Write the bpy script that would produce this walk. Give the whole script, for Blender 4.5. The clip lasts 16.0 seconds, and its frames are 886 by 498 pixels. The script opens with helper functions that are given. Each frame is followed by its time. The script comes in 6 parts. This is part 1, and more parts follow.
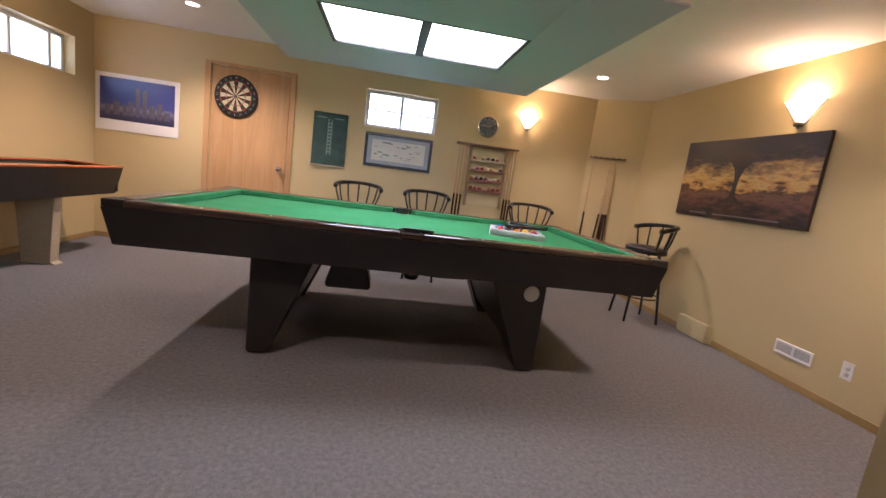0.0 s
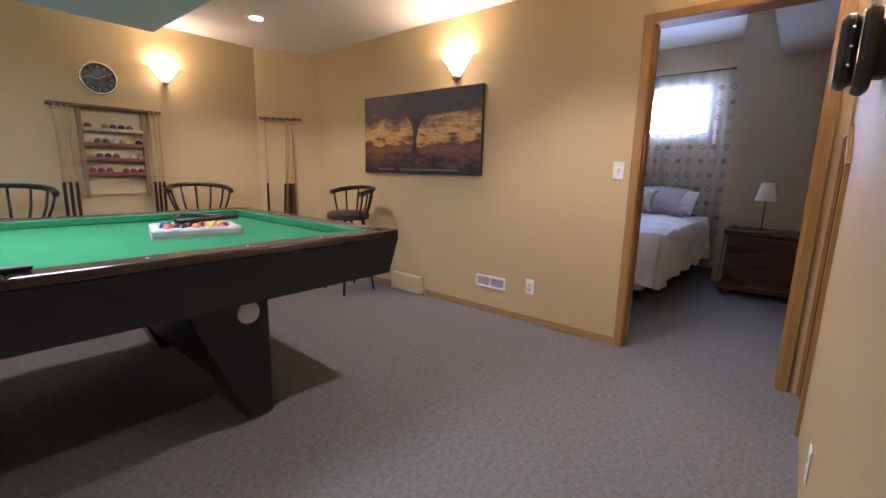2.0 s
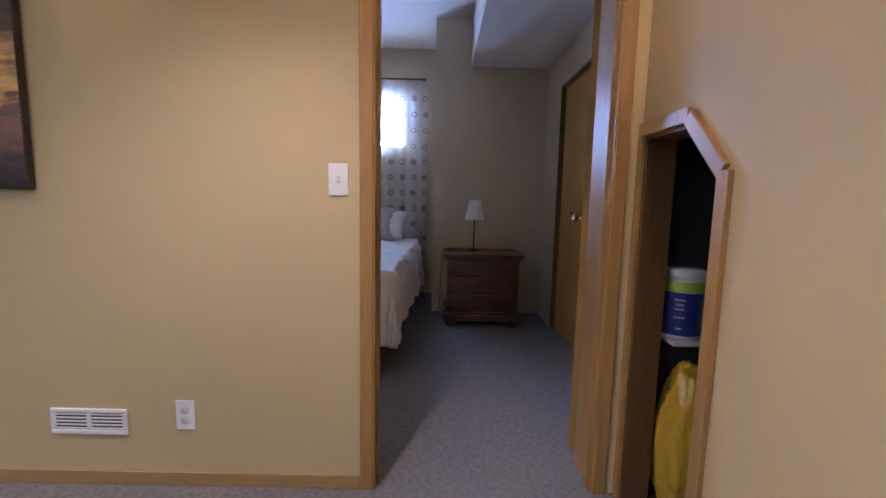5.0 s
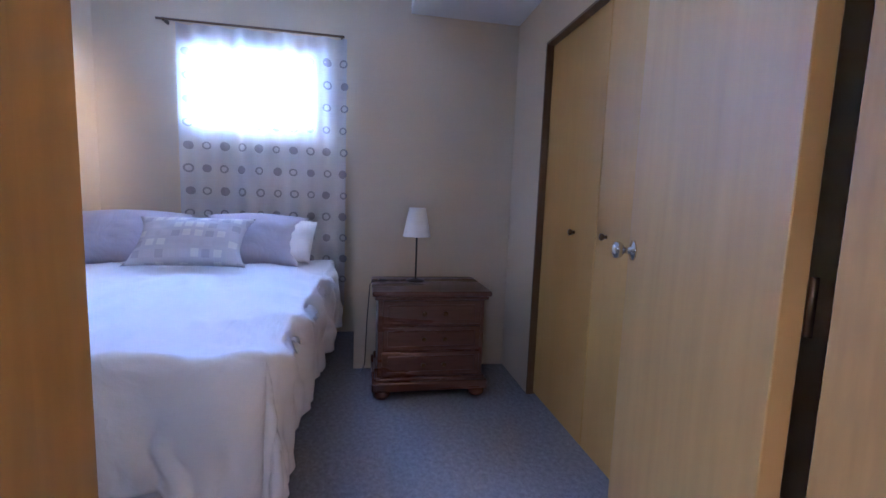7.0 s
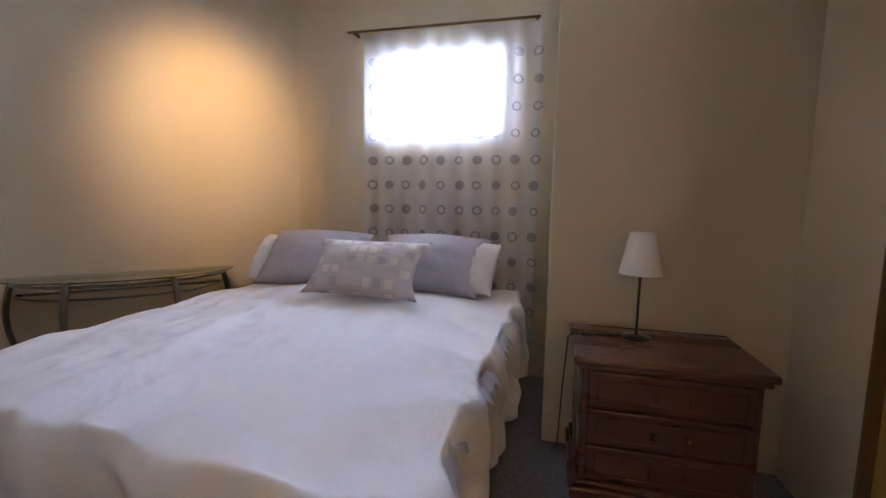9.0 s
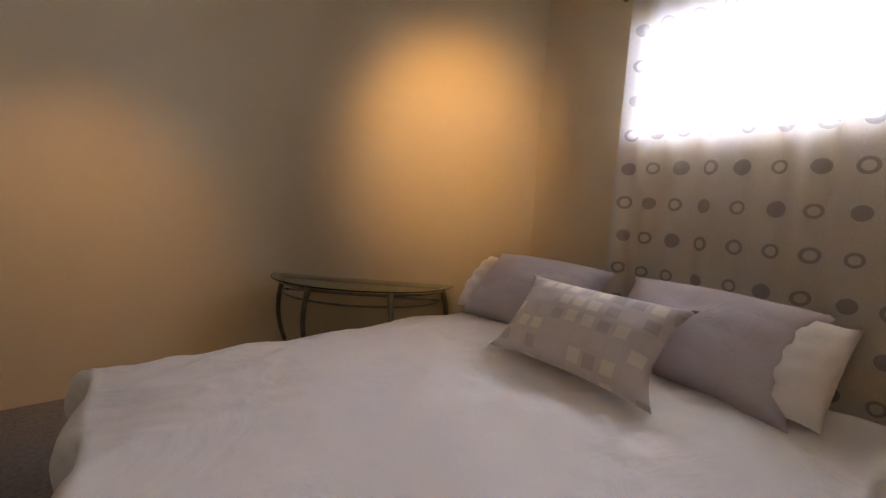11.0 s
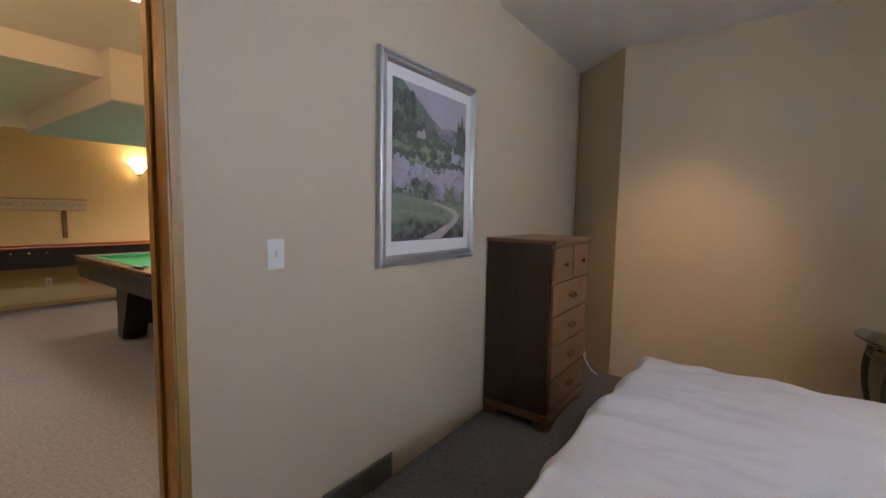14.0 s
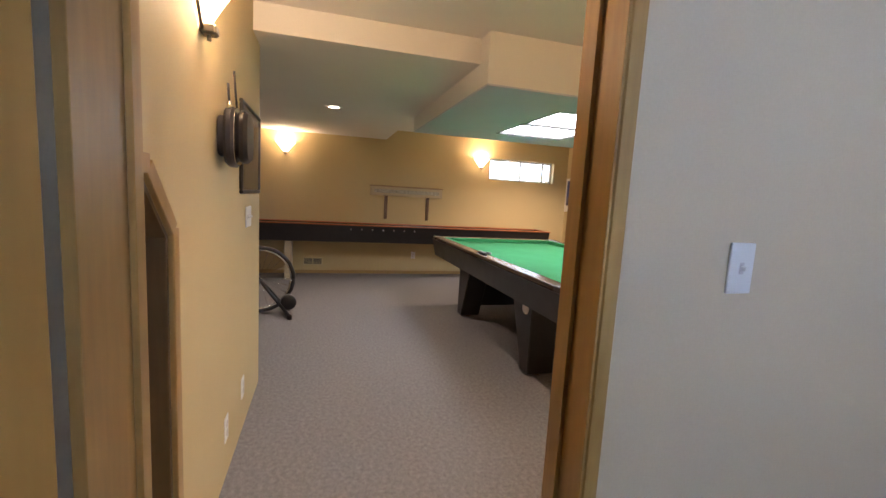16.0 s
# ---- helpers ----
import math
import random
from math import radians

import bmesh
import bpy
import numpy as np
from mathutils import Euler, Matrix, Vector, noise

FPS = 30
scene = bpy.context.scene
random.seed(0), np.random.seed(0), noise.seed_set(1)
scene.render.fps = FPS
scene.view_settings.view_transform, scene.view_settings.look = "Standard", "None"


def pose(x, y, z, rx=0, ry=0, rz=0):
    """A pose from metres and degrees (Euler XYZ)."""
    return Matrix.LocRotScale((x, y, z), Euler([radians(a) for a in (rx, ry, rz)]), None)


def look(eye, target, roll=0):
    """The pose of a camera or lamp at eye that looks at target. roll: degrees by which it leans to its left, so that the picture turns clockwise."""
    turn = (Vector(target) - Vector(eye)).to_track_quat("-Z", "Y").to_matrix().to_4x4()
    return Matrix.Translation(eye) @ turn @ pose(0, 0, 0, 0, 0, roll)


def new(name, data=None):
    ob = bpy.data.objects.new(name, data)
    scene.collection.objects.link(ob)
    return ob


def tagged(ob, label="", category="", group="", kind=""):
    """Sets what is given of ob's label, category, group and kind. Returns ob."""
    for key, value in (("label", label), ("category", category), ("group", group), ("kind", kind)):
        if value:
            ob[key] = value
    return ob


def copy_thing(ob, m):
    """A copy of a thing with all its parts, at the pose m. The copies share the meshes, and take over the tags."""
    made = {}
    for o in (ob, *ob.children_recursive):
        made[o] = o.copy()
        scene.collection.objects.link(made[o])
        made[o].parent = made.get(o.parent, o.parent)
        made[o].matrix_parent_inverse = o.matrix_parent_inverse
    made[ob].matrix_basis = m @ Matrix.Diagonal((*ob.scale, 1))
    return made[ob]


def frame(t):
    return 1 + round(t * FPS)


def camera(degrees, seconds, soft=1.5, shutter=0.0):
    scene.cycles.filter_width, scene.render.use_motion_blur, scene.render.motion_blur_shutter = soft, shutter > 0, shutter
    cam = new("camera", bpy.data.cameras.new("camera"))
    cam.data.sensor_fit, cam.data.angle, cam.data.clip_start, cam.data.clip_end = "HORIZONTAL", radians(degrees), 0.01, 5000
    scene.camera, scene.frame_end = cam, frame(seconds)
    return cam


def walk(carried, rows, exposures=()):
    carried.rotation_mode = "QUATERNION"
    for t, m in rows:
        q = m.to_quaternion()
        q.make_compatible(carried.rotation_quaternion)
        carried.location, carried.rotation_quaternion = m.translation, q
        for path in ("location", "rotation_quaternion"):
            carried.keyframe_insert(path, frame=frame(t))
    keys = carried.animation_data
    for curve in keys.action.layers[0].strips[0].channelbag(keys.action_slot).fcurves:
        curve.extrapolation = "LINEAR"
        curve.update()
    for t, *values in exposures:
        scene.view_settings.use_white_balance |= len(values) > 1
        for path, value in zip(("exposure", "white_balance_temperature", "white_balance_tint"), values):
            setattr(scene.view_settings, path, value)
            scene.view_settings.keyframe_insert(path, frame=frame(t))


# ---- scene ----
cam = camera(92.3, 16.0)
PATH = [
    (0, (-2.995, -1.445, 1.142), (-2.702, 0.507, 0.82), 7.6),
    (0.5, (-3.006, -1.409, 1.127), (-2.506, 0.498, 0.792), 3.8),
    (1, (-2.983, -1.253, 1.108), (-2.328, 0.598, 0.73), 1.0),
    (1.5, (-2.913, -0.981, 1.135), (-1.928, 0.715, 0.743), 0.5),
    (2, (-2.872, -0.781, 1.147), (-1.357, 0.474, 0.785), 1.3),
    (2.5, (-2.891, -0.633, 1.148), (-1.078, 0.141, 0.812), 0.9),
    (3, (-2.8, -0.581, 1.145), (-0.896, -0.065, 0.816), 1.8),
    (3.5, (-2.492, -0.468, 1.124), (-0.548, -0.116, 0.817), 0.2),
    (3.7, (-2.359, -0.425, 1.13), (-0.404, -0.121, 0.835), 0.4),
    (5.8, (-0.999, -0.157, 1.111), (0.976, -0.385, 0.894), 0.7),
    (6, (-0.866, -0.148, 1.114), (1.103, -0.425, 0.902), 0.7),
    (6.5, (-0.529, -0.216, 1.13), (1.432, -0.530, 0.92), 1.5),
    (7, (-0.247, -0.208, 1.146), (1.705, -0.566, 0.926), 2.1),
    (7.5, (0.015, -0.156, 1.192), (1.979, -0.446, 0.963), 1.8),
    (8, (0.16, -0.18, 1.198), (2.147, -0.151, 0.973), 1.1),
    (10.5, (0.994, -0.027, 1.305), (2.625, 1.106, 1.067), 2.2),
    (10.8, (1.124, -0.016, 1.322), (2.57, 1.346, 1.083), 2.6),
    (11, (1.208, -0.016, 1.31), (2.464, 1.521, 1.068), 3.2),
    (11.5, (1.339, 0.094, 1.291), (1.997, 1.971, 1.08), 1.7),
    (12, (1.394, 0.147, 1.309), (1.44, 2.141, 1.162), 0.4),
    (12.5, (1.546, 0.084, 1.344), (1.022, 2.008, 1.19), 0.9),
    (13, (1.62, -0.065, 1.377), (0.772, 1.74, 1.22), 1.2),
    (13.2, (1.631, -0.133, 1.384), (0.745, 1.653, 1.227), 1.2),
    (13.5, (1.627, -0.265, 1.382), (0.718, 1.51, 1.226), 1.7),
    (14, (1.556, -0.547, 1.371), (0.391, 1.07, 1.201), 1.1),
    (14.5, (1.5, -0.711, 1.364), (-0.077, 0.500, 1.181), 1.0),
    (15, (1.411, -0.747, 1.339), (-0.375, 0.121, 1.136), 1.6),
    (15.5, (1.152, -0.600, 1.33), (-0.701, 0.106, 1.114), 2.7),
    (16, (0.841, -0.522, 1.323), (-1.062, 0.026, 1.084), 3.3),
]
EXPOSURES = [
    (0.0, 0.36, 5800, 31), (2.0, 0.38, 5450, 31), (3.0, 0.38, 5500, 31), (3.7, 0.36, 5400, 32), (5.8, 0.22, 4700, 32), (6.4, 0.78, 4350, 32), (7.0, 1.22, 4450, 32),
    (7.5, 1.10, 5100, 32), (8.2, 0.84, 5950, 28), (10.3, 0.50, 7100, 27), (11.5, 0.00, 9000, 33), (12.0, 0.52, 8200, 29), (12.6, 0.44, 7600, 26),
    (14.0, 0.30, 7100, 25), (14.6, 0.42, 6700, 24), (15.2, 0.82, 6400, 23), (16.0, 0.60, 6150, 23),
]
walk(cam, [(t, look(eye, target, roll)) for t, eye, target, roll in PATH], exposures=EXPOSURES)

# ---- world, light, exposure ----
world = bpy.data.worlds.new("world")
scene.world = world
world.use_nodes = True
sky = world.node_tree.nodes.new("ShaderNodeTexSky")
sky.sky_type, sky.sun_disc, sky.sun_elevation, sky.sun_rotation = "NISHITA", False, radians(40), radians(120)
world.node_tree.links.new(sky.outputs[0], world.node_tree.nodes["Background"].inputs[0])
world.node_tree.nodes["Background"].inputs[1].default_value = 0.1


def lamp(name, kind, place, power, colour, size=0.05, target=None, spot=60, blend=0.6):
    data = bpy.data.lights.new(name, kind)
    data.energy, data.color = power, colour
    if kind in ("POINT", "SPOT"):
        data.shadow_soft_size = size
    if kind == "SPOT":
        data.spot_size, data.spot_blend = radians(spot), blend
    ob = new(name, data)
    ob.matrix_world = look(place, target) if target else pose(*place)
    return ob


sun_data = bpy.data.lights.new("sun", "SUN")
sun_data.energy, sun_data.angle, sun_data.color = 1.0, radians(10), (1.0, 0.95, 0.88)
sun = new("sun", sun_data)
sun.matrix_world = look((0, 0, 20), (-8, 14, 0))

WARM = (1.0, 0.72, 0.42)
SOFT_WARM = (1.0, 0.82, 0.62)

# ---- materials ----


def paint(name, colour, rough=0.6, metal=0.0, vary=0.12, scale=6.0, fine=90.0, bump=0.1, other=None, stretch=(1, 1, 1), rnd=0.0, spec=0.5, depth=0.002, detail=4):
    """A surface with two scales of variation and fine relief."""
    m = bpy.data.materials.new(name)
    m.use_nodes = True
    nt = m.node_tree
    n, l = nt.nodes, nt.links
    b = n["Principled BSDF"]
    b.inputs["Roughness"].default_value, b.inputs["Metallic"].default_value = rough, metal
    b.inputs["Specular IOR Level"].default_value = spec
    co = n.new("ShaderNodeTexCoord")
    mp = n.new("ShaderNodeMapping")
    mp.inputs["Scale"].default_value = stretch
    l.new(co.outputs["Object"], mp.inputs["Vector"])
    big, small = n.new("ShaderNodeTexNoise"), n.new("ShaderNodeTexNoise")
    big.inputs["Scale"].default_value, small.inputs["Scale"].default_value = scale, fine
    big.inputs["Detail"].default_value, small.inputs["Detail"].default_value = detail, 3
    big.inputs["Roughness"].default_value = 0.5 if detail < 6 else 0.72
    l.new(mp.outputs[0], big.inputs["Vector"])
    l.new(mp.outputs[0], small.inputs["Vector"])
    mix = n.new("ShaderNodeMix")
    mix.data_type = "RGBA"
    dark = other or tuple(c * (1 - vary * 2) for c in colour)
    mix.inputs[6].default_value, mix.inputs[7].default_value = (*colour, 1), (*dark, 1)
    ramp = n.new("ShaderNodeMapRange")
    ramp.inputs[1].default_value, ramp.inputs[2].default_value = 0.35, 0.7
    add = n.new("ShaderNodeMath")
    add.operation = "MULTIPLY_ADD"
    add.inputs[1].default_value, add.inputs[2].default_value = 0.45, 0.0
    l.new(small.outputs[0], add.inputs[0])
    half = n.new("ShaderNodeMath")
    half.operation = "MULTIPLY_ADD"
    half.inputs[1].default_value = 0.55
    l.new(big.outputs[0], half.inputs[0])
    l.new(add.outputs[0], half.inputs[2])
    l.new(half.outputs[0], ramp.inputs[0])
    l.new(ramp.outputs[0], mix.inputs[0])
    out = mix.outputs[2]
    if rnd:
        info = n.new("ShaderNodeObjectInfo")
        hsv = n.new("ShaderNodeHueSaturation")
        rr = n.new("ShaderNodeMapRange")
        rr.inputs[3].default_value, rr.inputs[4].default_value = 1 - rnd, 1 + rnd
        l.new(info.outputs["Random"], rr.inputs[0])
        l.new(rr.outputs[0], hsv.inputs["Value"])
        l.new(out, hsv.inputs["Color"])
        out = hsv.outputs[0]
    l.new(out, b.inputs["Base Color"])
    rm = n.new("ShaderNodeMapRange")
    rm.inputs[3].default_value, rm.inputs[4].default_value = max(0.02, rough - 0.08), min(1, rough + 0.08)
    l.new(big.outputs[0], rm.inputs[0])
    l.new(rm.outputs[0], b.inputs["Roughness"])
    if bump:
        bp = n.new("ShaderNodeBump")
        bp.inputs["Strength"].default_value, bp.inputs["Distance"].default_value = bump, depth
        l.new(small.outputs[0], bp.inputs["Height"])
        l.new(bp.outputs[0], b.inputs["Normal"])
    return m


def glow(name, colour, strength):
    m = bpy.data.materials.new(name)
    m.use_nodes = True
    nt = m.node_tree
    b = nt.nodes["Principled BSDF"]
    b.inputs["Base Color"].default_value = (0.8, 0.8, 0.8, 1)
    b.inputs["Emission Color"].default_value = (*colour, 1)
    b.inputs["Emission Strength"].default_value = strength
    return m


def glass(name, tint=(0.95, 0.98, 0.97), rough=0.02):
    m = bpy.data.materials.new(name)
    m.use_nodes = True
    b = m.node_tree.nodes["Principled BSDF"]
    b.inputs["Base Color"].default_value = (*tint, 1)
    b.inputs["Transmission Weight"].default_value = 1.0
    b.inputs["Roughness"].default_value = rough
    b.inputs["IOR"].default_value = 1.45
    return m



def wrinkled(m, scale, depth, strength=0.6):
    """Adds broad soft creases to a cloth, under its weave."""
    n, l = m.node_tree.nodes, m.node_tree.links
    base = n["Principled BSDF"].inputs["Normal"]
    weave = base.links[0].from_node
    co, mp = n.new("ShaderNodeTexCoord"), n.new("ShaderNodeMapping")
    mp.inputs["Scale"].default_value = (1.0, 1.3, 1.0)
    mp.inputs["Rotation"].default_value = (0, 0, 0.5)
    l.new(co.outputs["Object"], mp.inputs[0])
    warp = n.new("ShaderNodeTexNoise")
    warp.inputs["Scale"].default_value, warp.inputs["Detail"].default_value = scale, 4
    warp.inputs["Distortion"].default_value = 1.2
    l.new(mp.outputs[0], warp.inputs["Vector"])
    ridge = n.new("ShaderNodeMath")
    ridge.operation, ridge.inputs[1].default_value = "SUBTRACT", 0.5
    l.new(warp.outputs[0], ridge.inputs[0])
    fold = n.new("ShaderNodeMath")
    fold.operation = "ABSOLUTE"
    l.new(ridge.outputs[0], fold.inputs[0])
    bp = n.new("ShaderNodeBump")
    bp.invert = True
    bp.inputs["Strength"].default_value, bp.inputs["Distance"].default_value = strength, depth
    l.new(fold.outputs[0], bp.inputs["Height"])
    l.new(bp.outputs[0], weave.inputs["Normal"])
    return m


M_WALL = paint("wall_paint", (0.570, 0.440, 0.217), 0.62, vary=0.04, scale=1.2, fine=160, bump=0.10)
M_BWALL = paint("bedroom_paint", (0.60, 0.488, 0.328), 0.65, vary=0.04, scale=1.2, fine=160, bump=0.10)
M_CEIL = paint("ceiling_paint", (0.78, 0.75, 0.70), 0.8, vary=0.03, scale=2, fine=120, bump=0.25)
# blue-grey tint, set against the green light that bounces off the felt
M_BOXTINT = paint("soffit_bounce_tint", (0.56, 0.56, 0.63), 0.7, vary=0.03, scale=2, fine=120, bump=0.15)
M_CARPET = paint("carpet", (0.300, 0.284, 0.280), 0.95, detail=9, vary=0.2, scale=44.0, fine=260, bump=0.6, other=(0.092, 0.088, 0.090), spec=0.1, depth=0.006)
M_TRIM = paint("oak_trim", (0.41, 0.232, 0.066), 0.38, vary=0.15, scale=7, fine=60, bump=0.06, stretch=(1, 1, 0.12))
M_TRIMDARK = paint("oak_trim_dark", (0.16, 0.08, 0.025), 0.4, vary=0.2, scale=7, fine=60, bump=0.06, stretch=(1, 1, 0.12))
M_BASE = paint("oak_baseboard", (0.42, 0.27, 0.10), 0.4, vary=0.12, scale=7, fine=60, bump=0.06, stretch=(0.2, 0.2, 1))
M_DOOR = paint("birch_door", (0.56, 0.33, 0.15), 0.26, vary=0.14, scale=5, fine=40, bump=0.03, stretch=(1, 1, 0.07))
M_LEAF = paint("oak_veneer_leaf", (0.40, 0.222, 0.060), 0.50, spec=0.15, vary=0.08, scale=3.2, fine=26, bump=0.04, stretch=(1, 1, 0.08), detail=6)
# near-black brown that puts the cupboard's inner shade into its wall colour
M_DIMWALL = paint("cupboard_shade_brown", (0.05, 0.04, 0.032), 0.85, vary=0.2, scale=6, bump=0.2)
M_CLOSET = paint("closet_door_veneer", (0.45, 0.255, 0.065), 0.50, spec=0.2, vary=0.05, scale=4, fine=40, bump=0.03, stretch=(1, 1, 0.07))
M_BLACK = paint("black_laminate", (0.022, 0.018, 0.016), 0.32, vary=0.2, scale=9, fine=120, bump=0.03)
M_RAIL = paint("dark_brown_rail", (0.085, 0.055, 0.042), 0.17, vary=0.25, scale=8, fine=60, bump=0.03, stretch=(0.15, 1, 1))
M_FELT = paint("green_felt", (0.040, 0.235, 0.088), 0.9, vary=0.08, scale=4, fine=300, bump=0.3, spec=0.1)
M_CHAIR = paint("black_painted_wood", (0.018, 0.013, 0.011), 0.3, vary=0.2, scale=20, fine=120, bump=0.05)
M_LEATHER = paint("dark_vinyl", (0.03, 0.022, 0.02), 0.45, vary=0.2, scale=15, fine=180, bump=0.2)
M_WHITE = paint("white_plastic", (0.80, 0.78, 0.74), 0.35, vary=0.02, scale=10, fine=200, bump=0.02)
M_CREAM = paint("cream_plastic", (0.62, 0.50, 0.27), 0.45, vary=0.04, scale=10, fine=200, bump=0.02)
M_VENTDARK = paint("vent_shadow_grey", (0.10, 0.09, 0.08), 0.6)
M_CHROME = paint("chrome", (0.75, 0.73, 0.70), 0.12, metal=1.0, vary=0.03, bump=0.0)
M_BRASS = paint("dark_bronze", (0.16, 0.10, 0.05), 0.35, metal=1.0, vary=0.1, bump=0.02)
M_PEWTER = paint("pewter_metal", (0.22, 0.20, 0.17), 0.3, metal=1.0, vary=0.15, scale=20, bump=0.05)
M_SILVER = paint("silver_frame", (0.52, 0.515, 0.51), 0.36, metal=0.7, vary=0.05, scale=5, fine=40, bump=0.0)
M_PINE = paint("pine_brown", (0.235, 0.105, 0.040), 0.36, vary=0.2, scale=6, fine=50, bump=0.05, stretch=(1, 0.12, 1))
# same pine, darkened in colour for the chest side that gets little light
M_PINESHADED = paint("pine_shaded_side", (0.058, 0.029, 0.014), 0.42, vary=0.2, scale=6, fine=50, bump=0.05, stretch=(1, 1, 0.1))
M_MAHOG = paint("red_brown_wood", (0.145, 0.062, 0.038), 0.28, vary=0.28, scale=7, fine=50, bump=0.05, stretch=(1, 0.12, 1))
M_DUVET = paint("white_duvet", (0.80, 0.76, 0.73), 0.85, vary=0.03, scale=5, fine=220, bump=0.25, spec=0.2)
wrinkled(M_DUVET, 2.0, 0.05, 0.45)
M_LILAC = paint("lilac_pillowcase", (0.53, 0.495, 0.545), 0.8, vary=0.05, scale=9, fine=220, bump=0.25, spec=0.2)
wrinkled(M_LILAC, 5.0, 0.02, 0.5)
M_SHEET = paint("pale_sheet", (0.66, 0.60, 0.58), 0.85, vary=0.05, scale=6, fine=220, bump=0.2, spec=0.2)
M_BACK = glow("window_daylight", (0.62, 0.80, 1.0), 8.0)
M_BEDSKY = glow("bedroom_daylight", (0.50, 0.71, 1.0), 84.0)
M_TUBE = glow("fluorescent_diffuser", (0.93, 1.0, 1.0), 13.0)
M_POT = glow("warm_lamp_face", (1.0, 0.86, 0.62), 9.0)
M_GLASS = glass("window_glass")
M_VINYL = paint("white_vinyl_frame", (0.78, 0.78, 0.76), 0.4, vary=0.03, bump=0.02)

# ---- mesh helpers ----


def box(x0, y0, z0, x1, y1, z1, bevel=0.0, bm=None, m=None, seg=1):
    """A box between two corners, its edges rounded, added to bm."""
    b = bmesh.new()
    bmesh.ops.create_cube(b, size=1)
    bmesh.ops.scale(b, vec=(abs(x1 - x0), abs(y1 - y0), abs(z1 - z0)), verts=b.verts)
    bmesh.ops.translate(b, vec=((x0 + x1) / 2, (y0 + y1) / 2, (z0 + z1) / 2), verts=b.verts)
    if bevel:
        bmesh.ops.bevel(b, geom=b.edges[:], offset=bevel, segments=seg, affect="EDGES", profile=0.5)
    return merge(b, bm, m)


def merge(b, bm, m=None):
    if m is not None:
        b.transform(m)
    if bm is None:
        return b
    tmp = bpy.data.meshes.new("tmp")
    b.to_mesh(tmp)
    b.free()
    bm.from_mesh(tmp)
    bpy.data.meshes.remove(tmp)
    return bm


def prism(points, z0, z1, bevel=0.0, bm=None, m=None):
    """A polygon in the xy plane pushed up from z0 to z1."""
    b = bmesh.new()
    low = [b.verts.new((x, y, z0)) for x, y in points]
    top = [b.verts.new((x, y, z1)) for x, y in points]
    b.faces.new(low[::-1])
    b.faces.new(top)
    k = len(points)
    for i in range(k):
        b.faces.new((low[i], low[(i + 1) % k], top[(i + 1) % k], top[i]))
    bmesh.ops.recalc_face_normals(b, faces=b.faces)
    if bevel:
        bmesh.ops.bevel(b, geom=b.edges[:], offset=bevel, segments=1, affect="EDGES", profile=0.5)
    return merge(b, bm, m)


def lathe(profile, seg=20, bm=None, m=None, arc=360.0):
    """A profile of (radius, height) turned about z."""
    b = bmesh.new()
    rings = []
    steps = seg if arc == 360 else seg + 1
    for r, z in profile:
        rings.append([b.verts.new((max(r, 1e-4) * math.cos(radians(arc) * i / seg), max(r, 1e-4) * math.sin(radians(arc) * i / seg), z)) for i in range(steps)])
    for a, c in zip(rings, rings[1:]):
        for i in range(seg):
            j = (i + 1) % steps
            b.faces.new((a[i], a[j], c[j], c[i]))
    bmesh.ops.recalc_face_normals(b, faces=b.faces)
    for f in b.faces:
        f.smooth = True
    return merge(b, bm, m)


def tube(points, r, seg=8, bm=None, m=None, radii=None):
    """A round bar along a line of points."""
    b = bmesh.new()
    pts = [Vector(p) for p in points]
    rings = []
    for i, p in enumerate(pts):
        d = (pts[min(i + 1, len(pts) - 1)] - pts[max(i - 1, 0)]).normalized()
        up = Vector((0, 0, 1)) if abs(d.z) < 0.9 else Vector((1, 0, 0))
        u = d.cross(up).normalized()
        v = d.cross(u)
        rr = radii[i] if radii else r
        rings.append([b.verts.new(p + rr * (math.cos(2 * math.pi * k / seg) * u + math.sin(2 * math.pi * k / seg) * v)) for k in range(seg)])
    for a, c in zip(rings, rings[1:]):
        for k in range(seg):
            b.faces.new((a[k], a[(k + 1) % seg], c[(k + 1) % seg], c[k]))
    b.faces.new(rings[0][::-1])
    b.faces.new(rings[-1])
    bmesh.ops.recalc_face_normals(b, faces=b.faces)
    for f in b.faces:
        f.smooth = len(f.verts) == 4
    return merge(b, bm, m)


def arc_points(cx, cy, r, a0, a1, n, z=0.0):
    return [(cx + r * math.cos(radians(a0 + (a1 - a0) * i / n)), cy + r * math.sin(radians(a0 + (a1 - a0) * i / n)), z) for i in range(n + 1)]


def part(name, bm, material, parent=None, label=""):
    """Links a bmesh as one mesh object under a thing or part."""
    me = bpy.data.meshes.new(name)
    bm.to_mesh(me)
    bm.free()
    me.materials.append(material)
    ob = new(name, me)
    if parent:
        ob.parent = parent
    if label:
        ob["label"] = label
    return ob


def thing(name, label, category, group="", m=None):
    ob = new(name)
    ob.empty_display_size = 0.1
    if m is not None:
        ob.matrix_world = m
    return tagged(ob, label, category, group)


def setting(name, bm, material, label="", category="wall"):
    return tagged(part(name, bm, material), label, category, kind="structure")


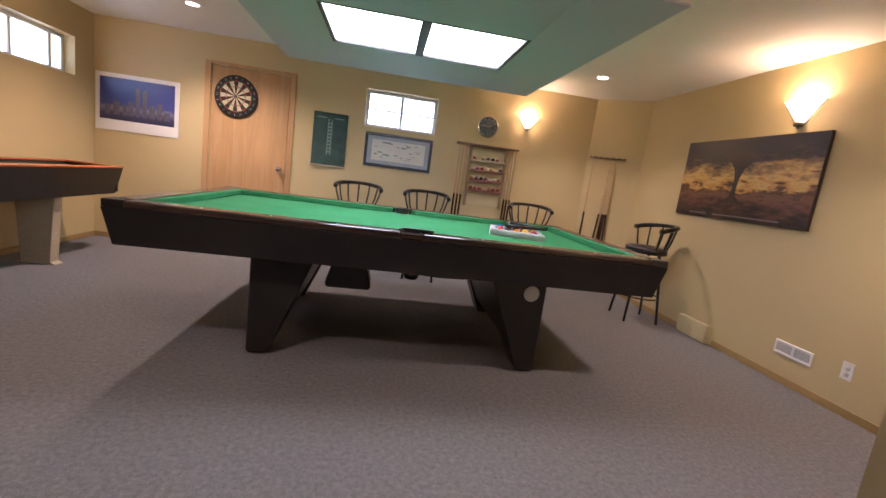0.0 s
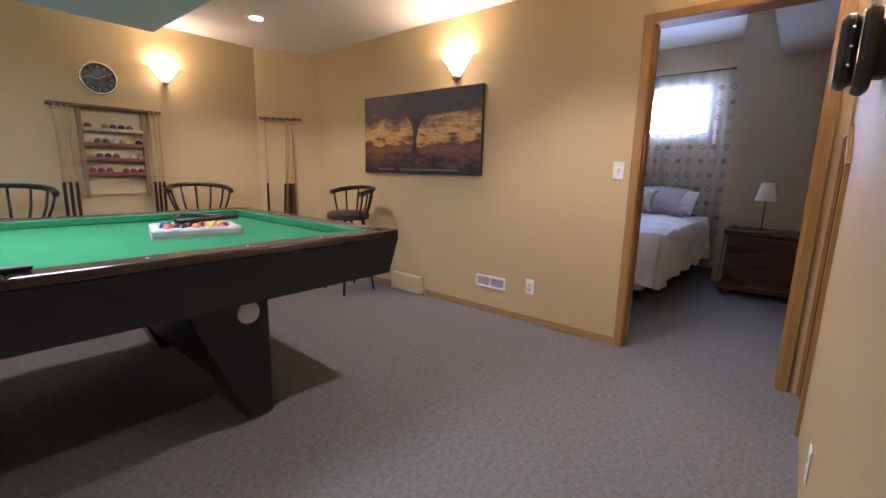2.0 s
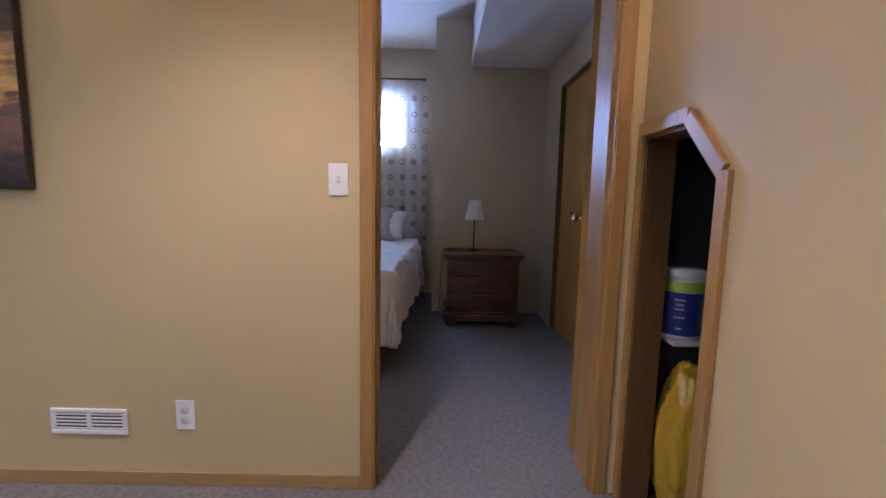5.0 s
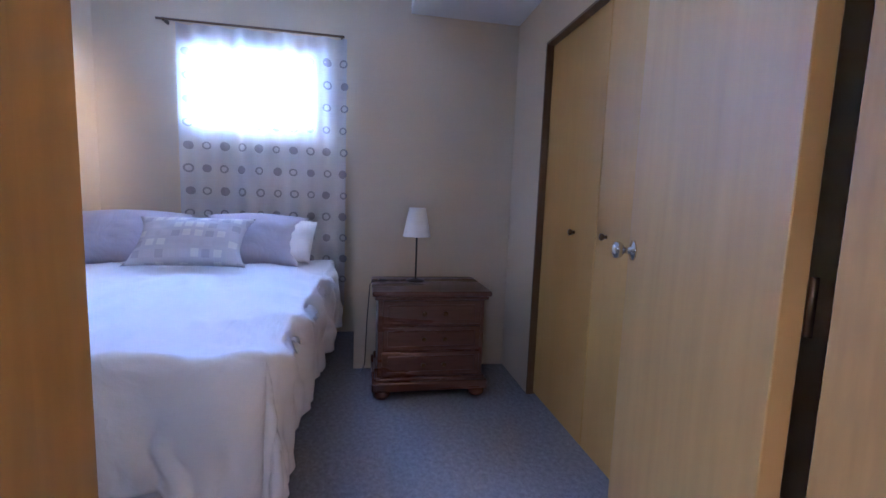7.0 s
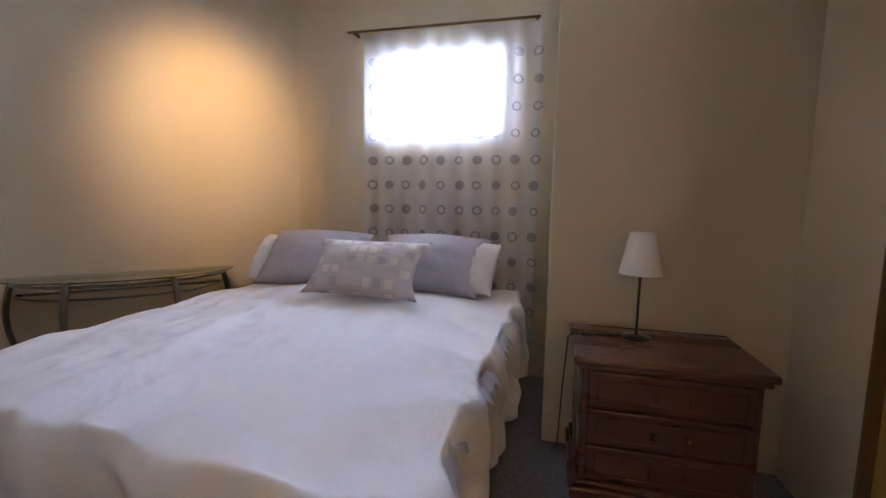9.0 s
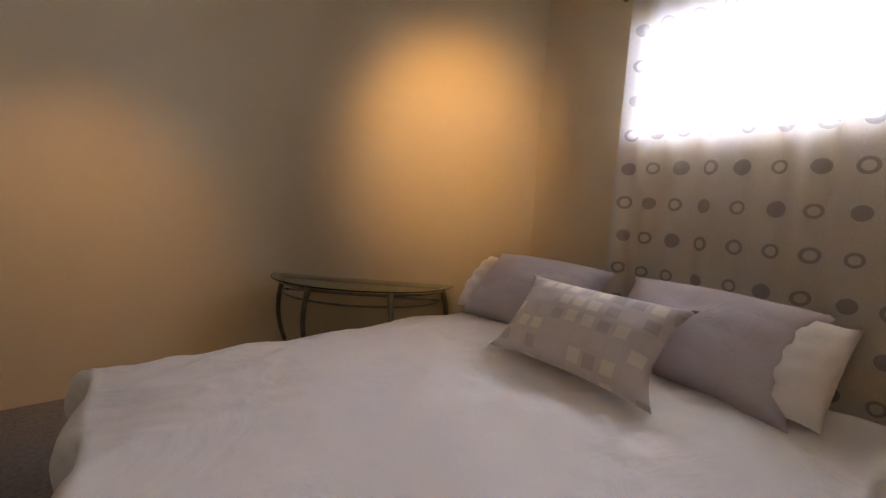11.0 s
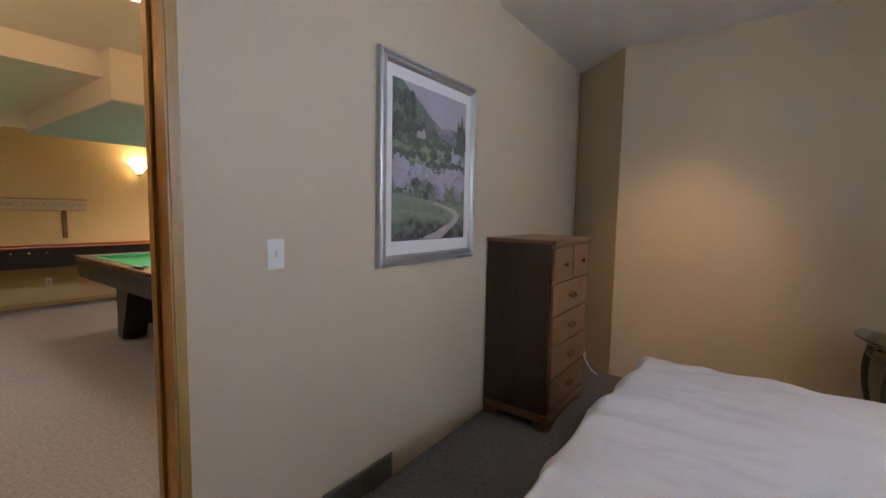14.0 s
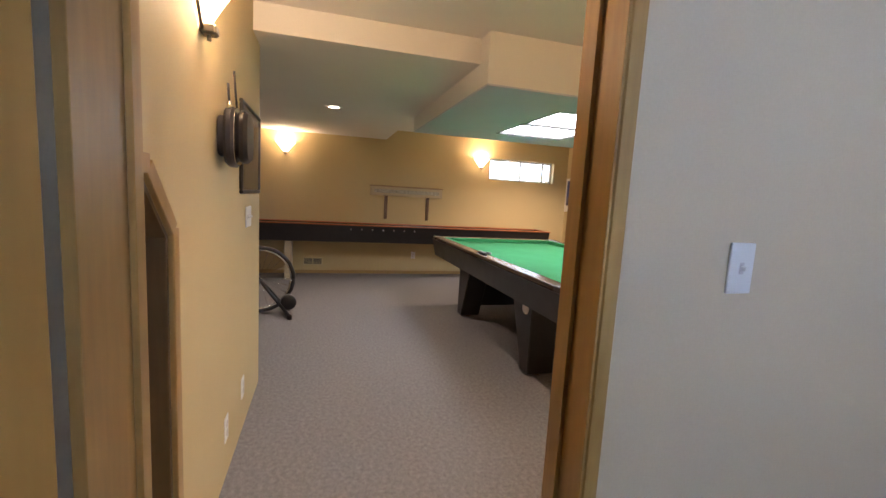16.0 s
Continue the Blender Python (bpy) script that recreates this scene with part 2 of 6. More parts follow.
def wall_x(x0, x1, y0, y1, z0, z1, holes=(), bm=None):
    """A wall along y between x0 and x1 with rectangular holes (ya, yb, za, zb), sorted by ya."""
    bm = bm or bmesh.new()
    y = y0
    for ya, yb, za, zb in holes:
        if ya > y:
            box(x0, y, z0, x1, ya, z1, bm=bm)
        if za > z0:
            box(x0, ya, z0, x1, yb, za, bm=bm)
        if zb < z1:
            box(x0, ya, zb, x1, yb, z1, bm=bm)
        y = yb
    if y < y1:
        box(x0, y, z0, x1, y1, z1, bm=bm)
    return bm


def wall_y(y0, y1, x0, x1, z0, z1, holes=(), bm=None):
    bm = bm or bmesh.new()
    x = x0
    for xa, xb, za, zb in holes:
        if xa > x:
            box(x, y0, z0, xa, y1, z1, bm=bm)
        if za > z0:
            box(xa, y0, z0, xb, y1, za, bm=bm)
        if zb < z1:
            box(xa, y0, zb, xb, y1, z1, bm=bm)
        x = xb
    if x < x1:
        box(x, y0, z0, x1, y1, z1, bm=bm)
    return bm


# ---- the large structure ----
XL, YB, YS, HC, HB = -6.20, 3.80, -0.92, 2.36, 2.745   # left wall, back wall, stair wall, ceilings
XW = 3.42                                             # bedroom window wall
XE = -2.18                                            # end of the stair wall
setting("floor", box(XL - 0.3, -3.4, -0.10, XW + 0.3, YB + 0.3, 0.0), M_CARPET, "grey-brown speckled short-pile carpet, wall to wall", "floor")

setting("wall_west", wall_x(XL - 0.3, XL, -3.3, YB, 0, HC, [(2.28, 3.52, 1.68, 2.05)]), M_WALL, "ochre painted wall behind the shuffleboard table", "wall")
setting("wall_north", wall_y(YB, YB + 0.3, XL, -0.52, 0, HC, [(-5.02, -4.18, 0, 2.05), (-3.33, -2.49, 1.64, 2.06)]), M_WALL, "ochre painted wall with a door and a small high window", "wall")
setting("wall_corner", prism([(-0.52, YB), (0.0, 3.43), (0.0, YB + 0.3), (-0.52, YB + 0.3)], 0, HC), M_WALL, "ochre painted angled corner wall", "wall")
setting("wall_east", wall_x(0.0, 0.06, -0.92, 3.43, 0, HC, [(-0.836, 0.028, 0, 2.048)]), M_WALL, "ochre painted wall with the bedroom doorway", "wall")
setting("wall_east_inner", wall_x(0.06, 0.12, -0.92, 3.69, 0, HB, [(-0.836, 0.028, 0, 2.048)]), M_BWALL, "beige painted bedroom wall with the doorway", "wall")
# stair wall with the low cupboard opening, its corner cut off
sw = wall_y(YS - 0.09, YS, XE, 0.12, 0, HC, [(-0.45, -0.03, 0, 1.34)])
prism([(-0.45, 1.34), (-0.45, 1.18), (-0.28, 1.34)], 0, 0.09, bm=sw, m=Matrix.Translation((0, YS, 0)) @ pose(0, 0, 0, 90))
setting("wall_stair_end", box(XE, -3.3, 0, XE + 0.12, YS - 0.09, HC), M_WALL, "ochre painted wall beside the stairs", "wall")
setting("wall_stair", sw, M_WALL, "ochre painted wall under the stairs with a low cupboard opening", "wall")
setting("wall_south", wall_y(-3.42, -3.3, XL, XE + 0.12, 0, HC), M_WALL, "plain ochre painted wall", "wall")
setting("ceiling", box(XL - 0.3, -3.42, HC, 0.06, YB + 0.3, HC + 0.35), M_CEIL, "white flat ceiling", "ceiling")
# lowered ceiling part and the box over the pool table
setting("soffit", box(XL, -3.3, 2.20, -1.90, 0.45, HC - 0.002), M_CEIL, "cream painted lowered ceiling part", "ceiling")
bx = bmesh.new()
for a in ((-4.0, 0.45, -3.50, 2.77), (-2.22, 0.45, -1.75, 2.77), (-3.50, 0.45, -2.22, 1.24), (-3.50, 2.00, -2.22, 2.77)):
    box(a[0], a[1], 2.045, a[2], a[3], HC - 0.002, bm=bx)
setting("ceiling_box", bx, M_CEIL, "cream boxed-in ceiling part over the pool table", "ceiling")
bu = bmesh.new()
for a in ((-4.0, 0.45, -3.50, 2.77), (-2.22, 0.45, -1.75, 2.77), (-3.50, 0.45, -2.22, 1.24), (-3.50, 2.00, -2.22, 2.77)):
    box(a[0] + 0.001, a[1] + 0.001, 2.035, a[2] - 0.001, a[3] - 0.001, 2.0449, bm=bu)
setting("ceiling_box_underside", bu, M_BOXTINT, "pale blue-grey underside of the ceiling box", "ceiling")

# bedroom shell
YC = -1.19
setting("wall_bed_east", wall_x(XW, XW + 0.3, -0.139, 1.78, 0, HB, [(0.24, 1.14, 1.69, 2.20)]), M_BWALL, "beige painted wall with the bedroom window", "wall")
setting("wall_bed_nib", prism([(2.59, YC), (2.59, -0.14), (XW + 0.3, -0.14), (XW + 0.3, YC)], 0, HB), M_BWALL, "beige painted wall that juts out behind the nightstand", "wall")
# one wall that bends softly from the chest of drawers to the window wall
bend = [(1.45 + 1.28 * math.cos(radians(a)), 1.94 + 1.28 * math.sin(radians(a))) for a in np.linspace(45, 90, 40)]
bn = prism([(XW, 1.78)] + bend + [(0.64, 3.22), (0.12, 3.69), (0.12, 3.9), (XW + 0.3, 3.9), (XW + 0.3, 1.78)], 0, HB)
setting("wall_bed_north", bn, M_BWALL, "beige painted wall bending softly behind the glass table", "wall")
setting("wall_bed_south", wall_y(YC - 0.12, YC, 0.12, 2.59, 0, HB, [(0.80, 2.11, 0, 2.05)]), M_BWALL, "beige painted wall round the closet", "wall")
setting("wall_bed_hall", box(0.12, YC, 0, 0.16, YS, HB), M_BWALL, "beige painted wall end beside the door", "wall")
setting("ceiling_bedroom", box(0.06, YC - 0.12, HB, XW + 0.3, 3.9, HB + 0.2), M_CEIL, "white flat bedroom ceiling", "ceiling")
setting("soffit_bedroom", box(0.165, YC + 0.002, 2.32, 2.588, -0.47, HB - 0.002), M_CEIL, "white painted ceiling box over the closet", "ceiling")
setting("closet_back", wall_y(-1.92, -1.8, 0.5, 2.3, 0, HB), M_BWALL, "plain closet back wall", "wall")

# daylight outside the windows
setting("backdrop", box(-3.6, YB + 0.32, 1.4, -2.2, YB + 0.34, 2.34), M_BACK, "bright overcast daylight outside the high window", "backdrop")
setting("backdrop", box(XL - 0.36, 2.05, 1.5, XL - 0.34, 3.75, 2.3), M_BACK, "bright overcast daylight outside the side window", "backdrop")
setting("backdrop", box(XW + 0.31, 0.10, 1.60, XW + 0.33, 1.20, 2.36), M_BEDSKY, "bright overcast daylight outside the bedroom window", "backdrop")

# ---- trim, doors, windows ----


def baseboard(points, side_name):
    """Low oak boards along a run of wall points; the room lies to the left of the run."""
    for (ax, ay), (bx_, by_) in zip(points, points[1:]):
        a, d = Vector((ax, ay, 0)), Vector((bx_ - ax, by_ - ay, 0))
        ang = math.degrees(math.atan2(d.y, d.x))
        b = prism([(0, 0), (d.length, 0), (d.length, 0.010), (0, 0.010)], 0.0, 0.055, 0.002)
        b.transform(pose(ax, ay, 0.001, 0, 0, ang))
        setting(side_name, b, M_BASE, "narrow oak baseboard", "baseboard")


baseboard([(0, 0.066), (0, 1.80)], "baseboard")
baseboard([(0, 2.26), (0, 3.43), (-0.52, YB), (-4.10, YB)], "baseboard")
baseboard([(-5.10, YB), (XL, YB), (XL, -3.3)], "baseboard")
baseboard([(-0.497, YS), (XE, YS)], "baseboard")



def casing_x(x, y0, y1, h, out, name, label, w=0.052):
    """Door casing on a wall of constant x; out is +1 or -1, the side it stands on."""
    d = 0.016
    xa, xb = (x, x + d * out)
    b = bmesh.new()
    for ya, yb in ((y0 - w, y0 - 0.004), (y1 + 0.004, y1 + w)):
        box(xa, ya, 0, xb, yb, h + w, 0.003, b)
    box(xa, y0 - 0.004, h + 0.004, xb, y1 + 0.004, h + w, 0.003, b)
    setting(name, b, M_TRIM, label, "door trim")


casing_x(-0.0005, -0.819, 0.012, 2.03, -1, "trim", "light oak door casing")
casing_x(0.1205, -0.819, 0.012, 2.03, 1, "trim", "light oak door casing", 0.040)
jb = bmesh.new()
box(-0.012, 0.010, 0, 0.132, 0.0275, 2.03, 0.001, jb)
box(-0.012, -0.8355, 0, 0.205, -0.818, 2.03, 0.001, jb)
box(-0.012, -0.8355, 2.0305, 0.132, 0.0275, 2.0475, 0.001, jb)
box(0.02, -0.001, 0, 0.055, 0.010, 2.030, 0.001, jb)
box(0.02, -0.818, 0, 0.055, -0.807, 2.030, 0.001, jb)
setting("trim_jamb", jb, M_TRIM, "light oak door jamb with stop", "door trim")


def knob(parent, m, material=M_CHROME, label="round chrome door knob"):
    b = lathe([(0.0, 0.0), (0.032, 0.0), (0.032, 0.006), (0.012, 0.010), (0.010, 0.030), (0.022, 0.036), (0.029, 0.048), (0.026, 0.060), (0.012, 0.066), (0, 0.067)], 20)
    b.transform(m)
    return part("door_knob", b, material, parent, label)


# bedroom door, swung wide open into the room
bed_door = thing("door_1", "flat birch veneer door with chrome knob, standing wide open", "door", m=pose(0.262, -0.848, 0.012, 0, 0, -18.8))
tagged(bed_door, kind="structure")
part("door_leaf", box(0, 0.0, 0, 0.805, 0.035, 2.005, 0.002), M_LEAF, bed_door)
knob(bed_door, pose(0.748, 0.035, 1.0, -90))
for hz in (0.2, 1.0, 1.8):
    part("hinge", tube([(-0.004, -0.004, hz - 0.045), (-0.004, -0.004, hz + 0.045)], 0.006, 8), M_BRASS, bed_door, "small dark hinge")

# dartboard door in the back wall
dart_door = thing("door_2", "flat birch veneer door, closed, with a chrome knob", "door", m=pose(0, 0, 0))
tagged(dart_door, kind="structure")
part("door_leaf", box(-5.015, YB + 0.002, 0.01, -4.185, YB + 0.04, 2.045, 0.002), M_DOOR, dart_door)
knob(dart_door, pose(-4.25, YB + 0.002, 1.0, 90))
b = bmesh.new()
for xa, xb in ((-5.085, -5.024), (-4.176, -4.115)):
    box(xa, YB - 0.016, 0, xb, YB - 0.0005, 2.085, 0.003, b)
box(-5.024, YB - 0.016, 2.054, -4.176, YB - 0.0005, 2.085, 0.003, b)
setting("trim", b, M_DOOR, "light birch door casing round the closed door", "door trim")

# low cupboard opening trim with its cut corner
ct = bmesh.new()


def cup_board(p, q, w=0.06):
    """A trim board in the stair wall's plane from p to q, on the outer side."""
    (ax, az), (bx_, bz) = p, q
    d = Vector((bx_ - ax, bz - az))
    n_ = Vector((d.y, -d.x)).normalized() * w
    prism([(ax, az), (bx_, bz), (bx_ + n_.x, bz + n_.y), (ax + n_.x, az + n_.y)], 0, 0.016, 0.002, bm=ct, m=Matrix.Translation((0, YS + 0.0165, 0)) @ pose(0, 0, 0, 90))


cup_board((-0.45, 1.198), (-0.45, 0.0), 0.045)
cup_board((-0.28, 1.34), (-0.45, 1.18), 0.045)
cup_board((-0.002, 1.34), (-0.298, 1.34), 0.045)
cup_board((-0.03, 0.0), (-0.03, 1.34), 0.028)
setting("trim_cupboard", ct, M_TRIM, "oak trim round the low cupboard opening with a cut corner", "trim")
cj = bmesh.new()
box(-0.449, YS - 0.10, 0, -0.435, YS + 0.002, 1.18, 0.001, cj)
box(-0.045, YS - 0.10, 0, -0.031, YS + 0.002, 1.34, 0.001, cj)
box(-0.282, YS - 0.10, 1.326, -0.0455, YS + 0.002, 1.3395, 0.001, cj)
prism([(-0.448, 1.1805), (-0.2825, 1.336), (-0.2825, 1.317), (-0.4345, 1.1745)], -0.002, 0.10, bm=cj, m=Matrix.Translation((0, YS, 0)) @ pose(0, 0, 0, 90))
setting("trim_cupboard_jamb", cj, M_TRIMDARK, "dark brown oak lining of the cupboard opening", "trim")
# cupboard walls, their shade painted in
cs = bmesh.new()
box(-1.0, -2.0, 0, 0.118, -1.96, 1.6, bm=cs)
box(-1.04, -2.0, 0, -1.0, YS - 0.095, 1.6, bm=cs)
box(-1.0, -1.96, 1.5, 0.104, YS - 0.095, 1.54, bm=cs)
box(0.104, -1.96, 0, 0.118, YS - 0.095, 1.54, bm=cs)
setting("wall_cupboard", cs, M_DIMWALL, "plain cupboard walls under the stairs, near-black for their shade", "wall")

# closet: folding leaves set back in a dark-lined opening
clo = thing("closet_door", "flat honey-brown veneer folding closet door, closed", "closet door", m=pose(0, 0, 0))
for xa, xb, kx in ((0.818, 1.508, 1.425), (1.512, 2.094, 1.715)):
    leaf = part("door_leaf", box(xa, YC - 0.066, 0.015, xb, YC - 0.036, 2.032, 0.003), M_CLOSET, clo)
    b = lathe([(0.009, 0), (0.007, 0.012), (0.015, 0.018), (0.016, 0.026), (0.009, 0.031), (0, 0.032)], 16)
    b.transform(pose(kx, YC - 0.036, 1.02, -90))
    part("closet_knob", b, M_BRASS, leaf, "small dark bronze knob")
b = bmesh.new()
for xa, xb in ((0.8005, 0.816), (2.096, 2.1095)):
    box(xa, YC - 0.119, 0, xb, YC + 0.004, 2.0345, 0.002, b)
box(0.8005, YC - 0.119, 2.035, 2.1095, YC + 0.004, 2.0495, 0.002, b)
setting("trim", b, M_TRIMDARK, "dark brown lining of the closet opening", "door trim")


def window_unit(name, label, horizontal, a0, a1, z0, z1, at, out, bars, rails):
    """A white framed window in a hole; horizontal is the axis it runs along; bars and rails are shares of its size."""
    w = thing(name, label, "window")
    tagged(w, kind="structure")

    def bar(p0, p1, q0, q1, d0=0.0, d1=0.05, bev=0.004):
        lo, hi = at + out * d0, at + out * d1
        if horizontal == "x":
            return box(p0, min(lo, hi), q0, p1, max(lo, hi), q1, bev)
        return box(min(lo, hi), p0, q0, max(lo, hi), p1, q1, bev)

    f = 0.035
    part("window_frame", bar(a0 + 0.001, a1 - 0.001, z1 - f, z1 - 0.001), M_VINYL, w)
    part("window_frame", bar(a0 + 0.001, a1 - 0.001, z0 + 0.001, z0 + f), M_VINYL, w)
    part("window_frame", bar(a0 + 0.001, a0 + f, z0 + f, z1 - f), M_VINYL, w)
    part("window_frame", bar(a1 - f, a1 - 0.001, z0 + f, z1 - f), M_VINYL, w)
    for s in bars:
        c = a0 + (a1 - a0) * s
        part("mullion", bar(c - 0.018, c + 0.018, z0 + f, z1 - f, 0.004, 0.046), M_VINYL, w)
    for s in rails:
        c = z0 + (z1 - z0) * s
        part("glazing_bar", bar(a0 + f, a1 - f, c - 0.010, c + 0.010, 0.012, 0.036), M_VINYL, w)
    pane = part("pane", bar(a0 + f - 0.004, a1 - f + 0.004, z0 + f - 0.004, z1 - f + 0.004, 0.022, 0.028, 0), M_GLASS, w)
    pane.visible_shadow = False
    return w


window_unit("window_1", "small white high window with glazing bars, bright daylight behind", "x", -3.33, -2.49, 1.64, 2.06, YB + 0.10, 1, (0.5,), (0.5,))
window_unit("window_2", "wide low white sliding window high on the wall", "y", 2.28, 3.52, 1.68, 2.05, XL - 0.10, -1, (0.5, 0.86), ())
window_unit("window_3", "white bedroom window glowing behind a sheer curtain", "y", 0.24, 1.14, 1.75, 2.20, XW + 0.14, 1, (0.5,), ())

# ---- recreation room: pool table ----
X0, X1, Y0, Y1, ZT = -4.36, -1.30, 0.83, 2.53, 0.83
pool = thing("pool_table", "large black pool table with dark brown rails and green cloth", "pool table", m=pose((X0 + X1) / 2, (Y0 + Y1) / 2, 0))
hx, hy = (X1 - X0) / 2, (Y1 - Y0) / 2
RW = 0.115
part("cloth", box(-hx + RW, -hy + RW, ZT - 0.055, hx - RW, hy - RW, ZT - 0.040), M_FELT, pool, "green felt playing surface")
b = bmesh.new()
box(-hx + 0.05, -hy + 0.05, ZT - 0.16, hx - 0.05, hy - 0.05, ZT - 0.056, bm=b)
part("bed", b, M_BLACK, pool)


def slanted(pa, pb, inn, lean):
    """An apron board between two lower-rail corners that leans inwards towards its lower edge."""
    a, c = Vector((*pa, 0)), Vector((*pb, 0))
    d = (c - a).normalized()
    q = Vector((-d.y, d.x, 0)) * inn
    bb = bmesh.new()
    zt, zb = ZT - 0.034, ZT - 0.228
    vs = []
    for base, s in ((a, 1), (c, -1)):
        for z, off in ((zt, 0.0), (zb, lean)):
            o = base + q * off + d * (off * s)
            vs.append(bb.verts.new((o.x, o.y, z)))
            o2 = base + q * (off + 0.03) + d * ((off + 0.03) * s)
            vs.append(bb.verts.new((o2.x, o2.y, z)))
    bmesh.ops.convex_hull(bb, input=bb.verts)
    bmesh.ops.recalc_face_normals(bb, faces=bb.faces)
    return bb


CN = [(-hx, -hy), (hx, -hy), (hx, hy), (-hx, hy)]
for i in range(4):
    part("apron", slanted(CN[i], CN[(i + 1) % 4], 1, 0.035), M_BLACK, pool)
# rails: long ones split at the side pocket
PR = 0.062
for s in (-1, 1):
    for xa, xb in ((-hx + 0.10, -PR), (PR, hx - 0.10)):
        rail = part("rail", box(xa, s * hy, ZT - 0.034, xb, s * (hy - RW + 0.005), ZT + 0.004, 0.010, seg=2), M_RAIL, pool, "glossy dark brown rail")
        part("cushion", prism([(xa + 0.02, 0), (xb - 0.02, 0), (xb - 0.05, 0.05), (xa + 0.05, 0.05)], ZT - 0.038, ZT + 0.001, 0.004, m=Matrix.Translation((0, s * (hy - RW + 0.003), 0)) @ Matrix.Diagonal((1, -s, 1, 1))), M_FELT, rail, "green cushion")
        for k in range(3):
            t_ = xa + (xb - xa) * (k + 1) / 4
            part("sight", lathe([(0.006, 0), (0.006, 0.0012), (0, 0.0012)], 8, m=pose(t_, s * (hy - 0.055), ZT + 0.0042)), M_WHITE, rail, "small pale sight dot")
    rail = part("rail", box(s * hx, -hy + 0.10, ZT - 0.034, s * (hx - RW + 0.005), hy - 0.10, ZT + 0.004, 0.010, seg=2), M_RAIL, pool, "glossy dark brown rail")
    part("cushion", prism([(-hy + 0.12, 0), (hy - 0.12, 0), (hy - 0.15, 0.05), (-hy + 0.15, 0.05)], ZT - 0.038, ZT + 0.001, 0.004, m=Matrix.Translation((s * (hx - RW + 0.003), 0, 0)) @ pose(0, 0, 0, 0, 0, 90 * s)), M_FELT, rail, "green cushion")
for px, py in CN:
    sx, sy = (1 if px > 0 else -1), (1 if py > 0 else -1)
    b = prism([(px, py), (px - sx * 0.105, py), (px - sx * 0.105, py - sy * 0.02), (px - sx * 0.085, py - sy * 0.06), (px - sx * 0.06, py - sy * 0.085), (px - sx * 0.02, py - sy * 0.105), (px, py - sy * 0.105)], ZT - 0.034, ZT + 0.006, 0.005)
    cap = part("corner_cap", b, M_BLACK, pool, "black corner casting")
    b = lathe([(0.058, 0), (0.06, -0.05), (0.045, -0.13), (0.02, -0.15), (0, -0.152)], 16, m=pose(px - sx * 0.095, py - sy * 0.095, ZT - 0.03))
    part("pocket", b, M_LEATHER, pool, "black corner pocket")
for s in (-1, 1):
    b = lathe([(0.06, 0.034), (0.062, 0.0), (0.05, -0.10), (0.02, -0.13), (0, -0.131)], 18, m=pose(0, s * (hy - 0.102), ZT - 0.03))
    part("pocket", b, M_LEATHER, pool, "black side pocket")
    part("pocket_rim", tube(arc_points(0, s * (hy - 0.100), 0.066, 0, 180 if s < 0 else -180, 12, ZT + 0.002), 0.008, 6), M_BLACK, pool)
    part("rail_bridge", box(-PR - 0.002, s * (hy - 0.001), ZT - 0.034, PR + 0.002, s * (hy - 0.034), ZT + 0.002, 0.006), M_RAIL, pool, "glossy dark brown rail")
# two panel legs, wide at the top, arched between the feet
for s, lx in ((-1, -3.70 + 2.83), (1, -1.95 + 2.83)):
    ox, ix_top, ix_low = lx, lx - s * 0.36, lx - s * 0.12
    for ya, yb in ((-0.68, -0.46), (0.46, 0.68)):
        vs = [(ox, 0.02), (ix_low, 0.02), (ix_top, 0.62), (ox, 0.62)]
        b = prism(vs, ya, yb, 0.006, m=Matrix(((1, 0, 0, 0), (0, 0, 1, 0), (0, 1, 0, 0), (0, 0, 0, 1))))
        bmesh.ops.recalc_face_normals(b, faces=b.faces)
        leg = part("leg", b, M_BLACK, pool)
        part("foot", lathe([(0.03, 0), (0.032, 0.01), (0.02, 0.022), (0, 0.022)], 14, m=pose(ox - s * 0.06, (ya + yb) / 2, 0)), M_BRASS, leg, "levelling foot")
    b = prism([(ox - s * 0.012, 0.14), (ix_low - s * 0.03, 0.14), (ix_top, 0.62), (ox - s * 0.012, 0.62)], -0.458, 0.458, 0.004, m=Matrix(((1, 0, 0, 0), (0, 0, 1, 0), (0, 1, 0, 0), (0, 0, 0, 1))))
    bmesh.ops.recalc_face_normals(b, faces=b.faces)
    part("leg_panel", b, M_BLACK, pool, "black cross panel between the legs")
part("counter_disc", lathe([(0, 0), (0.048, 0), (0.05, 0.004), (0.044, 0.009), (0, 0.010)], 24, m=pose(-2.045 + 2.83, -0.686 + 0.004, 0.52, 90)), M_WHITE, pool, "round cream disc on the leg")

# ---- lamps ----
lf = thing("ceiling_light", "recessed fluorescent ceiling light with two white diffuser panels", "ceiling light", m=pose(0, 0, 0))
for xa, xb in ((-3.485, -2.88), (-2.84, -2.235)):
    part("diffuser", box(xa + 0.012, 1.252, 2.05, xb - 0.012, 1.988, 2.058), M_TUBE, lf, "glowing white diffuser panel")
for xa, xb in ((-3.499, -3.473), (-2.892, -2.828), (-2.247, -2.221)):
    part("frame", box(xa, 1.241, 2.032, xb, 1.999, 2.07, 0.002), M_VENTDARK, lf)
for ya, yb in ((1.241, 1.256), (1.984, 1.999)):
    part("frame", box(-3.472, ya, 2.032, -2.248, yb, 2.07, 0.002), M_VENTDARK, lf)

M_SHADE = glow("sconce_glass", (1.0, 0.74, 0.40), 5.0)
M_SCONCE = paint("pewter_bracket", (0.35, 0.30, 0.24), 0.35, metal=0.9)


